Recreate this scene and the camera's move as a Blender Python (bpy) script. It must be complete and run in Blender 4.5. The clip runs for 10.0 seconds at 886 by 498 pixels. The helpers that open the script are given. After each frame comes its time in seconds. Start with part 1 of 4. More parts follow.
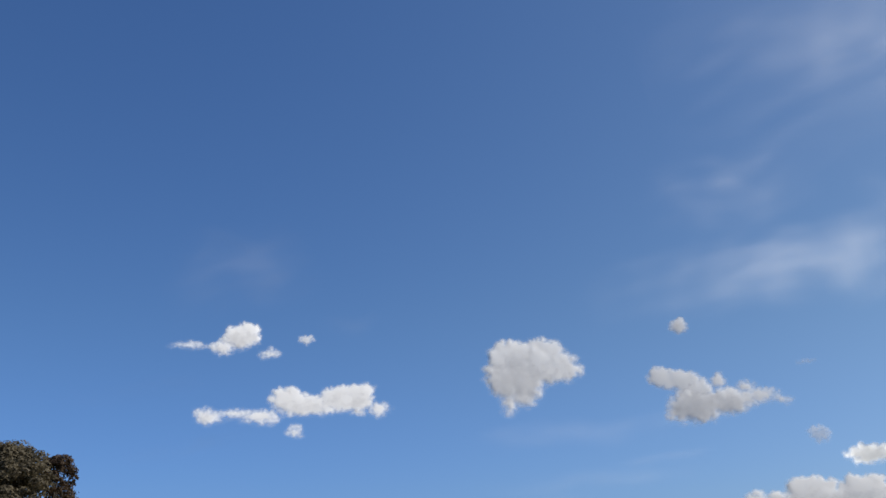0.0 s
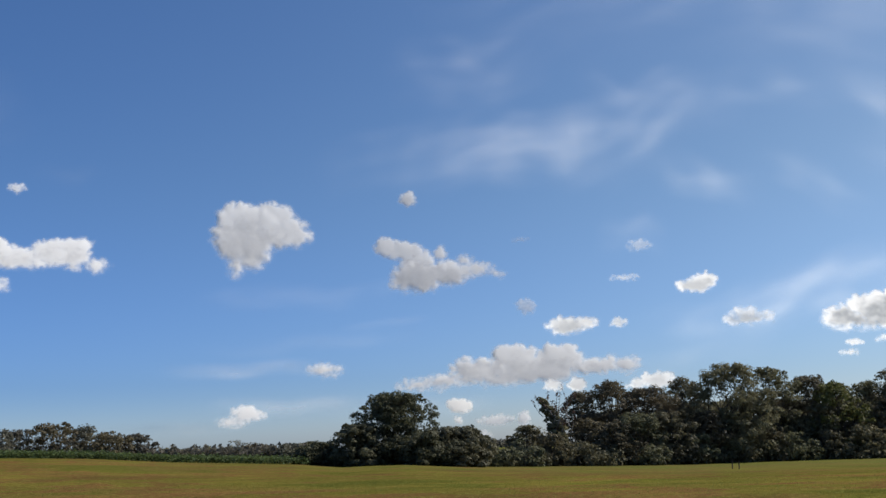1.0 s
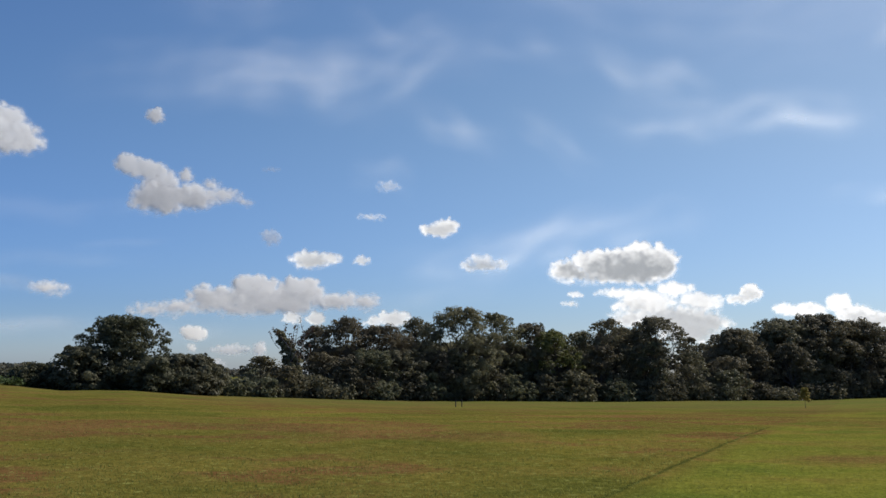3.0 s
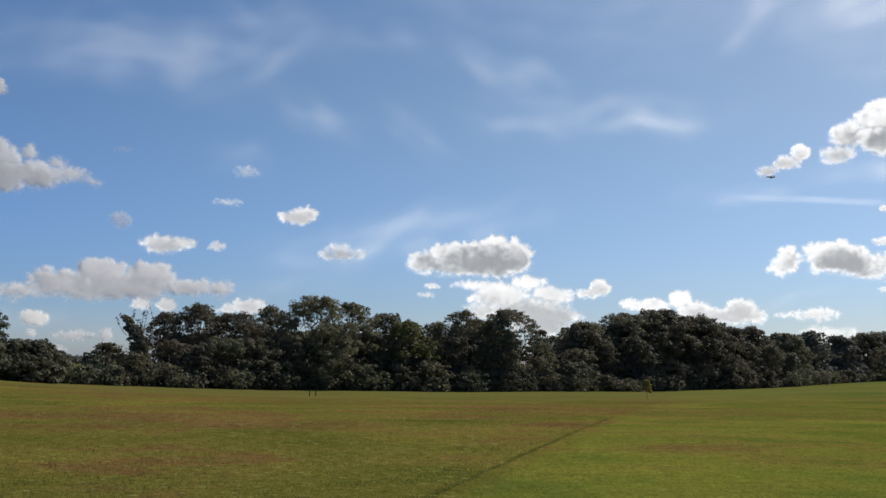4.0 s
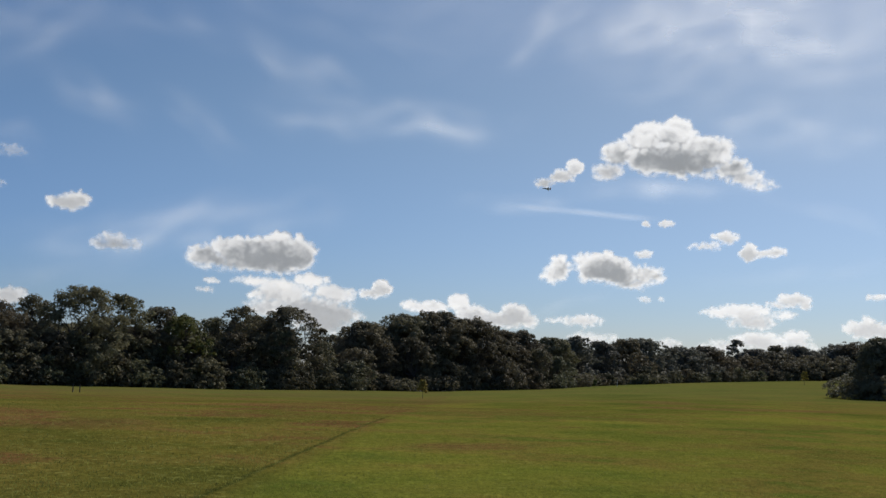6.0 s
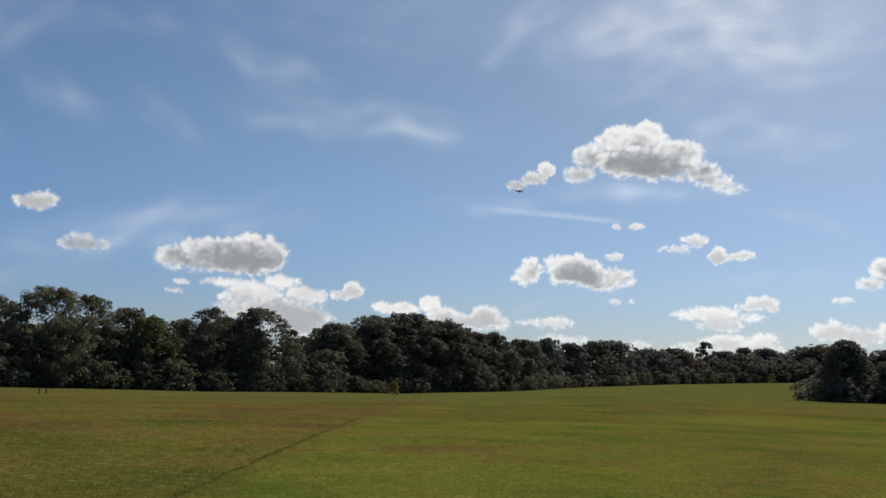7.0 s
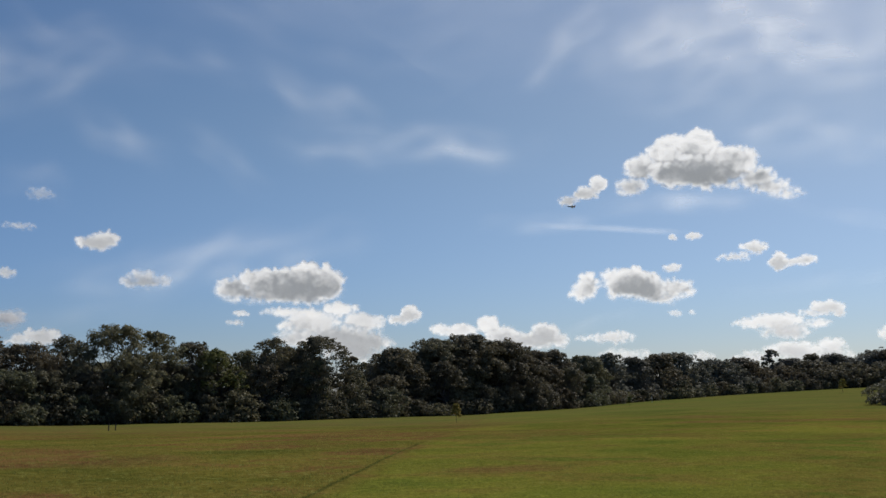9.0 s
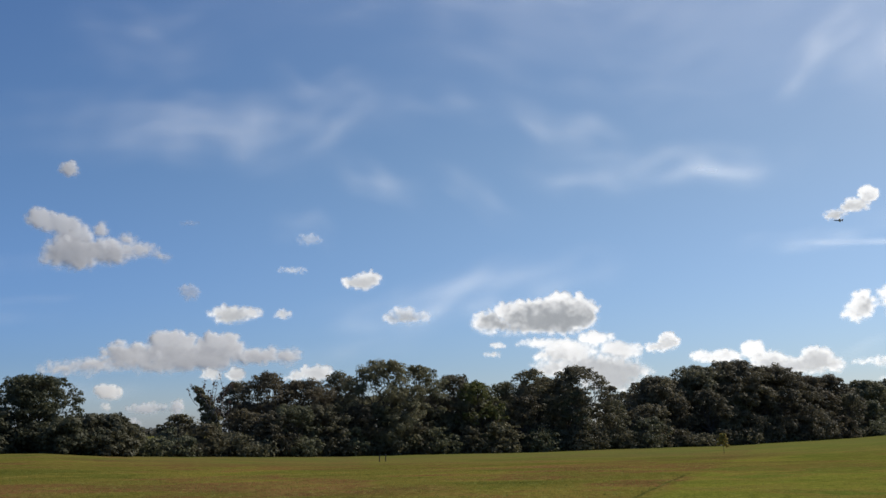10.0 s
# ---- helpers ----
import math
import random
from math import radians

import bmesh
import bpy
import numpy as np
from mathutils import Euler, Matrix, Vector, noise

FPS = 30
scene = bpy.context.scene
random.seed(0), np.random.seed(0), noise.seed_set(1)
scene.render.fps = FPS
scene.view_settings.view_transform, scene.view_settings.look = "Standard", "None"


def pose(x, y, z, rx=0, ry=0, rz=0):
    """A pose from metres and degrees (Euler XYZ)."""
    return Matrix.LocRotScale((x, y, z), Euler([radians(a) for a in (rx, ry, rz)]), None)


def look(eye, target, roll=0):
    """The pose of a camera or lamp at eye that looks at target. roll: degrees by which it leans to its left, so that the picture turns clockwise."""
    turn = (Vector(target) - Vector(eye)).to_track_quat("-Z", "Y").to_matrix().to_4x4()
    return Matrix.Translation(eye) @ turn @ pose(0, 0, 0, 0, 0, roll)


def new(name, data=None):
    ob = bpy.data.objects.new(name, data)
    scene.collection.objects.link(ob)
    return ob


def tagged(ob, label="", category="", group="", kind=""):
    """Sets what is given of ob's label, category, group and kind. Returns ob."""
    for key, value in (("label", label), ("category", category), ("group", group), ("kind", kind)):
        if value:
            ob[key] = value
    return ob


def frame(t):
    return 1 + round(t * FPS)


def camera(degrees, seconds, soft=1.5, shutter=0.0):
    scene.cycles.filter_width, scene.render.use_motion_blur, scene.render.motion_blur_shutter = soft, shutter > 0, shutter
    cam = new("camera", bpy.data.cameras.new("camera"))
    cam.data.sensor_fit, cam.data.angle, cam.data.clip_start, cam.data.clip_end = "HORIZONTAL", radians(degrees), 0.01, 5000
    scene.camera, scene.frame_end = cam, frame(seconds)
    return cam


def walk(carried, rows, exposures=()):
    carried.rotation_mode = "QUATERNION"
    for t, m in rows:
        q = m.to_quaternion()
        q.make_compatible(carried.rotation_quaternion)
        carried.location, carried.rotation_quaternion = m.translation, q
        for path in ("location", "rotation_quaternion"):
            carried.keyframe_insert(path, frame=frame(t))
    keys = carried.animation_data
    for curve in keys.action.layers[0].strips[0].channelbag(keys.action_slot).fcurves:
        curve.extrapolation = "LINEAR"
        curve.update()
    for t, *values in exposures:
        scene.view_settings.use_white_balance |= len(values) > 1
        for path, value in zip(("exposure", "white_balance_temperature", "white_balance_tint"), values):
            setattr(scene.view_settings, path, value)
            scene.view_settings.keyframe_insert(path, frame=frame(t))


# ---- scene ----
EYE = 1.7
cam = camera(49.5, 10.0)
walk(cam, [
    (0.0, pose(0, 0, EYE, 110.14, 1.81, 51.37)),
    (0.2, pose(0, 0, EYE, 108.01, 2.13, 46.90)),
    (0.5, pose(0, 0, EYE, 104.96, 1.95, 41.43)),
    (1.0, pose(0, 0, EYE, 101.63, 2.22, 35.10)),
    (1.5, pose(0, 0, EYE, 99.79, 2.12, 29.83)),
    (2.0, pose(0, 0, EYE, 98.73, 1.08, 26.35)),
    (3.5, pose(0, 0, EYE, 97.12, -0.57, 15.46)),
    (4.0, pose(0, 0, EYE, 96.96, -0.82, 10.98)),
    (4.5, pose(0, 0, EYE, 97.08, -1.12, 6.79)),
    (5.0, pose(0, 0, EYE, 97.20, -1.37, 2.98)),
    (5.5, pose(0, 0, EYE, 97.21, -1.56, -0.19)),
    (6.0, pose(0, 0, EYE, 97.19, -1.83, -2.05)),
    (7.5, pose(0, 0, EYE, 97.49, -1.68, -4.06)),
    (8.0, pose(0, 0, EYE, 97.65, -1.26, -3.85)),
    (8.5, pose(0, 0, EYE, 97.93, -0.41, -2.66)),
    (9.0, pose(0, 0, EYE, 98.56, 0.59, -0.13)),
    (9.5, pose(0, 0, EYE, 99.32, 1.62, 5.14)),
    (9.8, pose(0, 0, EYE, 100.05, 1.53, 10.25)),
    (10.0, pose(0, 0, EYE, 100.55, 1.07, 15.05)),
], exposures=[(0.0, 0.05), (0.5, 0.03), (1.0, 0.1), (2.0, 0.12), (4.0, -0.06), (5.5, -0.27), (7.5, -0.34), (8.5, -0.36), (9.5, -0.24), (10.0, -0.06)])

# ---- world, sun ----
SUN_AZ, SUN_EL = 38.0, 47.0
world = bpy.data.worlds.new("sky")
scene.world = world
world.use_nodes = True
wn = world.node_tree
wn.nodes.clear()
sky = wn.nodes.new("ShaderNodeTexSky")
sky.sky_type = "NISHITA"
sky.sun_disc = False
sky.sun_elevation, sky.sun_rotation = radians(SUN_EL), radians(SUN_AZ)
sky.altitude, sky.air_density, sky.dust_density, sky.ozone_density = 50, 1.0, 1.0, 2.6
bg = wn.nodes.new("ShaderNodeBackground")
bg.inputs["Strength"].default_value = 0.095
wout = wn.nodes.new("ShaderNodeOutputWorld")
grade = wn.nodes.new("ShaderNodeHueSaturation")
grade.inputs["Saturation"].default_value = 1.12
wn.links.new(sky.outputs[0], grade.inputs["Color"])
# the air is bluer low down than the plain model gives
where = wn.nodes.new("ShaderNodeTexCoord")
split = wn.nodes.new("ShaderNodeSeparateXYZ")
wn.links.new(where.outputs["Generated"], split.inputs[0])
high = wn.nodes.new("ShaderNodeMapRange")
high.interpolation_type = "SMOOTHSTEP"
high.inputs["From Min"].default_value, high.inputs["From Max"].default_value = 0.0, 0.3
wn.links.new(split.outputs["Z"], high.inputs["Value"])
hue = wn.nodes.new("ShaderNodeMix")
hue.data_type = "RGBA"
hue.inputs["A"].default_value, hue.inputs["B"].default_value = (0.73, 0.88, 1.22, 1), (1.0, 1.0, 1.0, 1)
wn.links.new(high.outputs[0], hue.inputs["Factor"])
tint = wn.nodes.new("ShaderNodeMix")
tint.data_type, tint.blend_type = "RGBA", "MULTIPLY"
tint.inputs["Factor"].default_value = 1.0
wn.links.new(grade.outputs[0], tint.inputs["A"])
# deeper blue away from the sun, paler towards it
aim = wn.nodes.new("ShaderNodeVectorMath")
aim.operation = "DOT_PRODUCT"
aim.inputs[1].default_value = (math.sin(radians(SUN_AZ)), math.cos(radians(SUN_AZ)), 0)
wn.links.new(where.outputs["Generated"], aim.inputs[0])
near_sun = wn.nodes.new("ShaderNodeMapRange")
near_sun.interpolation_type = "SMOOTHSTEP"
near_sun.inputs["From Min"].default_value, near_sun.inputs["From Max"].default_value = -0.35, 0.95
wn.links.new(aim.outputs["Value"], near_sun.inputs["Value"])
glow = wn.nodes.new("ShaderNodeMix")
glow.data_type = "RGBA"
glow.inputs["A"].default_value, glow.inputs["B"].default_value = (0.66, 0.83, 1.08, 1), (0.98, 0.98, 0.955, 1)
wn.links.new(near_sun.outputs[0], glow.inputs["Factor"])
both = wn.nodes.new("ShaderNodeMix")
both.data_type, both.blend_type = "RGBA", "MULTIPLY"
both.inputs["Factor"].default_value = 1.0
wn.links.new(hue.outputs["Result"], both.inputs["A"])
wn.links.new(glow.outputs["Result"], both.inputs["B"])
# pale haze lies along the horizon, most of all away from the sun
low = wn.nodes.new("ShaderNodeMapRange")
low.interpolation_type = "SMOOTHSTEP"
low.inputs["From Min"].default_value, low.inputs["From Max"].default_value = -0.01, 0.075
wn.links.new(split.outputs["Z"], low.inputs["Value"])
haze = wn.nodes.new("ShaderNodeMix")
haze.data_type = "RGBA"
haze.clamp_factor = True
haze.inputs["A"].default_value, haze.inputs["B"].default_value = (2.05, 1.72, 1.42, 1), (1.22, 1.16, 1.16, 1)
wn.links.new(near_sun.outputs[0], haze.inputs["Factor"])
clear_up = wn.nodes.new("ShaderNodeMix")
clear_up.data_type = "RGBA"
clear_up.inputs["B"].default_value = (1, 1, 1, 1)
wn.links.new(low.outputs[0], clear_up.inputs["Factor"])
wn.links.new(haze.outputs["Result"], clear_up.inputs["A"])
hazy = wn.nodes.new("ShaderNodeMix")
hazy.data_type, hazy.blend_type = "RGBA", "MULTIPLY"
hazy.inputs["Factor"].default_value = 1.0
wn.links.new(both.outputs["Result"], hazy.inputs["A"])
wn.links.new(clear_up.outputs["Result"], hazy.inputs["B"])
wn.links.new(hazy.outputs["Result"], tint.inputs["B"])
wn.links.new(tint.outputs["Result"], bg.inputs["Color"])
wn.links.new(bg.outputs[0], wout.inputs["Surface"])

sun = new("sun", bpy.data.lights.new("sun", "SUN"))
sun.data.energy, sun.data.angle, sun.data.color = 4.0, radians(0.53), (1.0, 0.95, 0.87)
sun.matrix_world = look(
    (300 * math.sin(radians(SUN_AZ)), 300 * math.cos(radians(SUN_AZ)), 300 * math.tan(radians(SUN_EL))), (0, 0, 0))


# ---- materials ----
def material(name):
    m = bpy.data.materials.new(name)
    m.use_nodes = True
    t = m.node_tree
    t.nodes.clear()
    out = t.nodes.new("ShaderNodeOutputMaterial")
    return m, t, out


def node(t, kind, **inputs):
    n = t.nodes.new(kind)
    for k, v in inputs.items():
        n.inputs[k.replace("_", " ")].default_value = v
    return n


def ramp(t, fac, stops):
    n = t.nodes.new("ShaderNodeValToRGB")
    e = n.color_ramp.elements
    while len(e) < len(stops):
        e.new(0.5)
    for s, (p, c) in zip(e, stops):
        s.position, s.color = p, (*c, 1) if len(c) == 3 else c
    t.links.new(fac, n.inputs["Fac"])
    return n


def noise_tex(t, coord, scale, detail=4, rough=0.55):
    n = node(t, "ShaderNodeTexNoise", Scale=scale, Detail=detail, Roughness=rough)
    t.links.new(coord, n.inputs["Vector"])
    return n


def mix_rgb(t, fac, a, b, mode="MIX"):
    n = t.nodes.new("ShaderNodeMix")
    n.data_type, n.blend_type = "RGBA", mode
    for sock, v in ((n.inputs["Factor"], fac), (n.inputs["A"], a), (n.inputs["B"], b)):
        if isinstance(v, bpy.types.NodeSocket):
            t.links.new(v, sock)
        else:
            sock.default_value = v if isinstance(v, (int, float)) else (*v, 1)
    return n.outputs["Result"]


def maths(t, op, a, b=0.0, clamp=False):
    n = t.nodes.new("ShaderNodeMath")
    n.operation, n.use_clamp = op, clamp
    for sock, v in zip(n.inputs, (a, b)):
        if isinstance(v, bpy.types.NodeSocket):
            t.links.new(v, sock)
        else:
            sock.default_value = v
    return n.outputs[0]


def leaf_material(name, dark, light, through_leaf=0.38, rough=0.6):
    """Leaves: each leaf a shade of its own, each plant a little apart, light passing through."""
    m, t, out = material(name)
    geo = t.nodes.new("ShaderNodeNewGeometry")
    info = t.nodes.new("ShaderNodeObjectInfo")
    coord = t.nodes.new("ShaderNodeTexCoord")
    big = noise_tex(t, coord.outputs["Object"], 0.55, 3)
    f = maths(t, "ADD", maths(t, "MULTIPLY", geo.outputs["Random Per Island"], 0.42), maths(t, "MULTIPLY", big.outputs["Fac"], 0.7))
    col = ramp(t, f, [(0.1, dark), (0.95, light)]).outputs["Color"]
    hsv = t.nodes.new("ShaderNodeHueSaturation")
    t.links.new(col, hsv.inputs["Color"])
    t.links.new(maths(t, "ADD", maths(t, "MULTIPLY", info.outputs["Random"], 0.04), 0.48), hsv.inputs["Hue"])
    t.links.new(maths(t, "ADD", maths(t, "MULTIPLY", info.outputs["Random"], 0.3), 0.85), hsv.inputs["Value"])
    p = node(t, "ShaderNodeBsdfPrincipled", Roughness=rough)
    p.inputs["Specular IOR Level"].default_value = 0.2
    t.links.new(hsv.outputs[0], p.inputs["Base Color"])
    tr = t.nodes.new("ShaderNodeBsdfTranslucent")
    t.links.new(hsv.outputs[0], tr.inputs["Color"])
    mx = node(t, "ShaderNodeMixShader", Fac=through_leaf)
    t.links.new(p.outputs[0], mx.inputs[1])
    t.links.new(tr.outputs[0], mx.inputs[2])
    t.links.new(mx.outputs[0], out.inputs["Surface"])
    return m


def solid_material(name, a, b, scale=8.0, rough=0.8, metal=0.0, bump=0.3):
    m, t, out = material(name)
    coord = t.nodes.new("ShaderNodeTexCoord")
    n1 = noise_tex(t, coord.outputs["Object"], scale, 6)
    n2 = noise_tex(t, coord.outputs["Object"], scale * 0.15, 3)
    f = maths(t, "ADD", maths(t, "MULTIPLY", n1.outputs["Fac"], 0.6), maths(t, "MULTIPLY", n2.outputs["Fac"], 0.4))
    col = ramp(t, f, [(0.3, a), (0.7, b)]).outputs["Color"]
    p = node(t, "ShaderNodeBsdfPrincipled", Roughness=rough, Metallic=metal)
    t.links.new(col, p.inputs["Base Color"])
    bp = node(t, "ShaderNodeBump", Strength=bump, Distance=0.02)
    t.links.new(n1.outputs["Fac"], bp.inputs["Height"])
    t.links.new(bp.outputs[0], p.inputs["Normal"])
    t.links.new(p.outputs[0], out.inputs["Surface"])
    return m


MAT_LEAF = leaf_material("oak_leaf", (0.116, 0.102, 0.064), (0.222, 0.195, 0.105))
MAT_LEAF_DEEP = leaf_material("deep_green_leaf", (0.103, 0.092, 0.06), (0.19, 0.168, 0.095))
MAT_LEAF_OLIVE = leaf_material("olive_leaf", (0.076, 0.082, 0.026), (0.19, 0.188, 0.055))
MAT_LEAF_SHRUB = leaf_material("shrub_leaf", (0.1, 0.1, 0.058), (0.18, 0.178, 0.094))
# paler and greyer: the haze of distance is put into the leaf colour
MAT_LEAF_HAZED = leaf_material("hazed_leaf", (0.11, 0.104, 0.08), (0.19, 0.18, 0.13))
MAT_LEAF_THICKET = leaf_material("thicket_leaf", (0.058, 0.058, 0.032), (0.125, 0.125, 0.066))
MAT_LEAF_BROWN = leaf_material("brown_leaf", (0.05, 0.034, 0.022), (0.13, 0.085, 0.05))
MAT_LEAF_GOLD = leaf_material("gold_leaf", (0.2, 0.15, 0.035), (0.42, 0.32, 0.08))
MAT_CROP = leaf_material("crop_leaf", (0.04, 0.056, 0.018), (0.115, 0.15, 0.05))
MAT_BARK = solid_material("bark", (0.035, 0.028, 0.022), (0.11, 0.09, 0.07), 6)
MAT_TWIG = solid_material("pale_twig", (0.16, 0.14, 0.12), (0.3, 0.27, 0.24), 6)
MAT_POST = solid_material("weathered_post", (0.02, 0.017, 0.014), (0.06, 0.05, 0.04), 14)
MAT_PALE_POST = solid_material("pale_plastic_tube", (0.5, 0.48, 0.44), (0.68, 0.66, 0.62), 10, 0.5)


# ---- ground ----
TERRAIN_AZ = (-180, -75, -60, -55, -50.6, -43.3, -41, -37.4, -32.3, -21.4, -10.4, -3.6, 1.5, 7.84, 14.3, 23.85, 32, 90, 180)
TERRAIN_R = (130, 115, 115, 115, 115, 115, 114, 112, 118, 128, 138, 150, 165, 185, 240, 300, 300, 200, 130)
TERRAIN_EDGE = (0.4, 2.8, 2.4, 1.95, 1.15, 0.31, -0.17, -0.04, -0.9, -1.6, -1.8, -1.8, -1.88, -1.3, 0.05, 2.3, 2.8, 1.5, 0.4)
TERRAIN_100 = (0.3, 2.1, 1.85, 1.5, 0.9, 0.2, -0.1, -0.1, -0.68, -1.5, -1.57, -1.44, -1.25, -0.75, -0.3, 0.02, 0.0, 0.3, 0.3)


def smooth(a, b, x):
    u = min(1.0, max(0.0, (x - a) / (b - a)))
    return u * u * (3 - 2 * u)


def terrain(az, r):
    """Height of the ground at an azimuth (degrees, clockwise from y) and distance."""
    edge_r = float(np.interp(az, TERRAIN_AZ, TERRAIN_R))
    z_edge = float(np.interp(az, TERRAIN_AZ, TERRAIN_EDGE))
    z_mid = float(np.interp(az, TERRAIN_AZ, TERRAIN_100))
    if r < 100:
        u = max(0.0, (r - 10) / 90)
        z = z_mid * u * u * (1.6 - 0.6 * u)
    elif r < edge_r:
        z = z_mid + (z_edge - z_mid) * (r - 100) / max(edge_r - 100, 1)
    else:
        z = z_edge + (1.5 - z_edge) * smooth(edge_r, edge_r + 500, r)
    roll = noise.noise(Vector((r * math.sin(radians(az)) * 0.06, r * math.cos(radians(az)) * 0.06, 3.0)))
    return z + 0.05 * roll * smooth(6, 20, r)


def spot(az, r, dz=0.0):
    return Vector((r * math.sin(radians(az)), r * math.cos(radians(az)), terrain(az, r) + dz))


def mesh_from(name, verts, faces, mat=None, smooth_faces=False):
    me = bpy.data.meshes.new(name)
    me.from_pydata(verts, [], faces)
    if mat:
        me.materials.append(mat)
    if smooth_faces:
        me.polygons.foreach_set("use_smooth", [True] * len(me.polygons))
    me.update()
    return me


def mesh_loose(name, v, mat):
    """A mesh of separate faces from an array (faces, corners, 3)."""
    n, k = v.shape[:2]
    me = bpy.data.meshes.new(name)
    me.vertices.add(n * k)
    me.vertices.foreach_set("co", v.astype(np.float32).ravel())
    me.loops.add(n * k)
    me.loops.foreach_set("vertex_index", np.arange(n * k, dtype=np.int32))
    me.polygons.add(n)
    me.polygons.foreach_set("loop_start", np.arange(0, n * k, k, dtype=np.int32))
    me.materials.append(mat)
    me.update(calc_edges=True)
    return me


def mesh_indexed(name, v, f, mat):
    """A smooth mesh of quads from arrays of places (n, 3) and corners (m, 4)."""
    me = bpy.data.meshes.new(name)
    me.vertices.add(len(v))
    me.vertices.foreach_set("co", v.astype(np.float32).ravel())
    me.loops.add(len(f) * 4)
    me.loops.foreach_set("vertex_index", f.astype(np.int32).ravel())
    me.polygons.add(len(f))
    me.polygons.foreach_set("loop_start", np.arange(0, len(f) * 4, 4, dtype=np.int32))
    me.polygons.foreach_set("use_smooth", np.ones(len(f), dtype=bool))
    me.materials.append(mat)
    me.update(calc_edges=True)
    return me


# dry patches in the turf: azimuth, distance, half across, half along
DRY = ((-25.6, 33, 4.4, 6.5), (-8.9, 55, 2.2, 4.5), (2.4, 80, 4.5, 9), (-38.6, 33, 2.8, 4), (-17.5, 29, 2.6, 3.2), (14.6, 73, 4, 8), (20, 60, 7, 5), (3.7, 22.8, 1.6, 1.6), (-48, 45, 4, 6))


def ground_material():
    m, t, out = material("mown_grass")
    coord = t.nodes.new("ShaderNodeTexCoord").outputs["Object"]
    sep = t.nodes.new("ShaderNodeSeparateXYZ")
    t.links.new(coord, sep.inputs[0])
    wide = noise_tex(t, coord, 0.035, 4, 0.6)
    mid = noise_tex(t, coord, 0.22, 5, 0.6)
    fine = noise_tex(t, coord, 2.6, 8, 0.7)
    grit = noise_tex(t, coord, 14.0, 4, 0.7)
    # side of the mowing edge: positive to the freshly mown strip
    wob = noise_tex(t, coord, 0.5, 3)
    side = maths(t, "ADD", maths(t, "MULTIPLY", sep.outputs["X"], MOW[0]), maths(t, "MULTIPLY", sep.outputs["Y"], MOW[1]))
    side = maths(t, "ADD", maths(t, "ADD", side, MOW[2]), maths(t, "MULTIPLY", wob.outputs["Fac"], 0.18))
    far_end = maths(t, "ADD", maths(t, "MULTIPLY", maths(t, "ADD", sep.outputs["Y"], maths(t, "MULTIPLY", wob.outputs["Fac"], 4.0)), -0.25), 10.6, True)
    strip = maths(t, "MULTIPLY", maths(t, "MULTIPLY", side, 1.6, True), maths(t, "ADD", maths(t, "MULTIPLY", far_end, 0.4), 0.6))
    seam = maths(t, "SUBTRACT", 1.0, maths(t, "ABSOLUTE", maths(t, "MULTIPLY", maths(t, "ADD", side, 0.1), 10.0)), True)
    f = maths(t, "ADD", maths(t, "MULTIPLY", wide.outputs["Fac"], 0.6), maths(t, "MULTIPLY", mid.outputs["Fac"], 0.4))
    rough_col = ramp(t, f, [(0.41, (0.090, 0.091, 0.019)), (0.45, (0.119, 0.104, 0.023)), (0.49, (0.133, 0.109, 0.027)), (0.525, (0.135, 0.071, 0.030)), (0.555, (0.126, 0.094, 0.028)), (0.61, (0.095, 0.092, 0.020))]).outputs["Color"]
    mown_col = ramp(t, f, [(0.41, (0.084, 0.109, 0.019)), (0.46, (0.124, 0.134, 0.023)), (0.505, (0.141, 0.137, 0.026)), (0.535, (0.147, 0.118, 0.029)), (0.57, (0.097, 0.118, 0.021)), (0.63, (0.147, 0.134, 0.027))]).outputs["Color"]
    col = mix_rgb(t, strip, rough_col, mown_col)
    col = mix_rgb(t, maths(t, "MULTIPLY", maths(t, "MULTIPLY", seam, 0.85), far_end), col, (0.045, 0.054, 0.014))
    frayed = maths(t, "MULTIPLY", maths(t, "SUBTRACT", mid.outputs["Fac"], 0.5), 3.2)
    dry = None
    for az, r, across, along in DRY:
        sa, ca = math.sin(radians(az)), math.cos(radians(az))
        u = maths(t, "ADD", maths(t, "MULTIPLY", sep.outputs["X"], ca / across), maths(t, "MULTIPLY", sep.outputs["Y"], -sa / across))
        v = maths(t, "ADD", maths(t, "ADD", maths(t, "MULTIPLY", sep.outputs["X"], sa / along), maths(t, "MULTIPLY", sep.outputs["Y"], ca / along)), -r / along)
        d = maths(t, "ADD", maths(t, "MULTIPLY", u, u), maths(t, "MULTIPLY", v, v))
        d = maths(t, "ADD", maths(t, "SUBTRACT", 1.0, d), frayed, True)
        dry = d if dry is None else maths(t, "MAXIMUM", dry, d)
    col = mix_rgb(t, maths(t, "MULTIPLY", dry, 0.65), col, (0.145, 0.083, 0.034))
    speck = ramp(t, fine.outputs["Fac"], [(0.3, (0.72, 0.74, 0.7)), (0.7, (1.25, 1.22, 1.2))]).outputs["Color"]
    col = mix_rgb(t, 1.0, col, speck, "MULTIPLY")
    speck2 = ramp(t, grit.outputs["Fac"], [(0.3, (0.5, 0.52, 0.5)), (0.7, (1.52, 1.49, 1.46))]).outputs["Color"]
    col = mix_rgb(t, 1.0, col, speck2, "MULTIPLY")
    tone = noise_tex(t, coord, 0.075, 6, 0.62)
    tone.inputs["Distortion"].default_value = 0.7
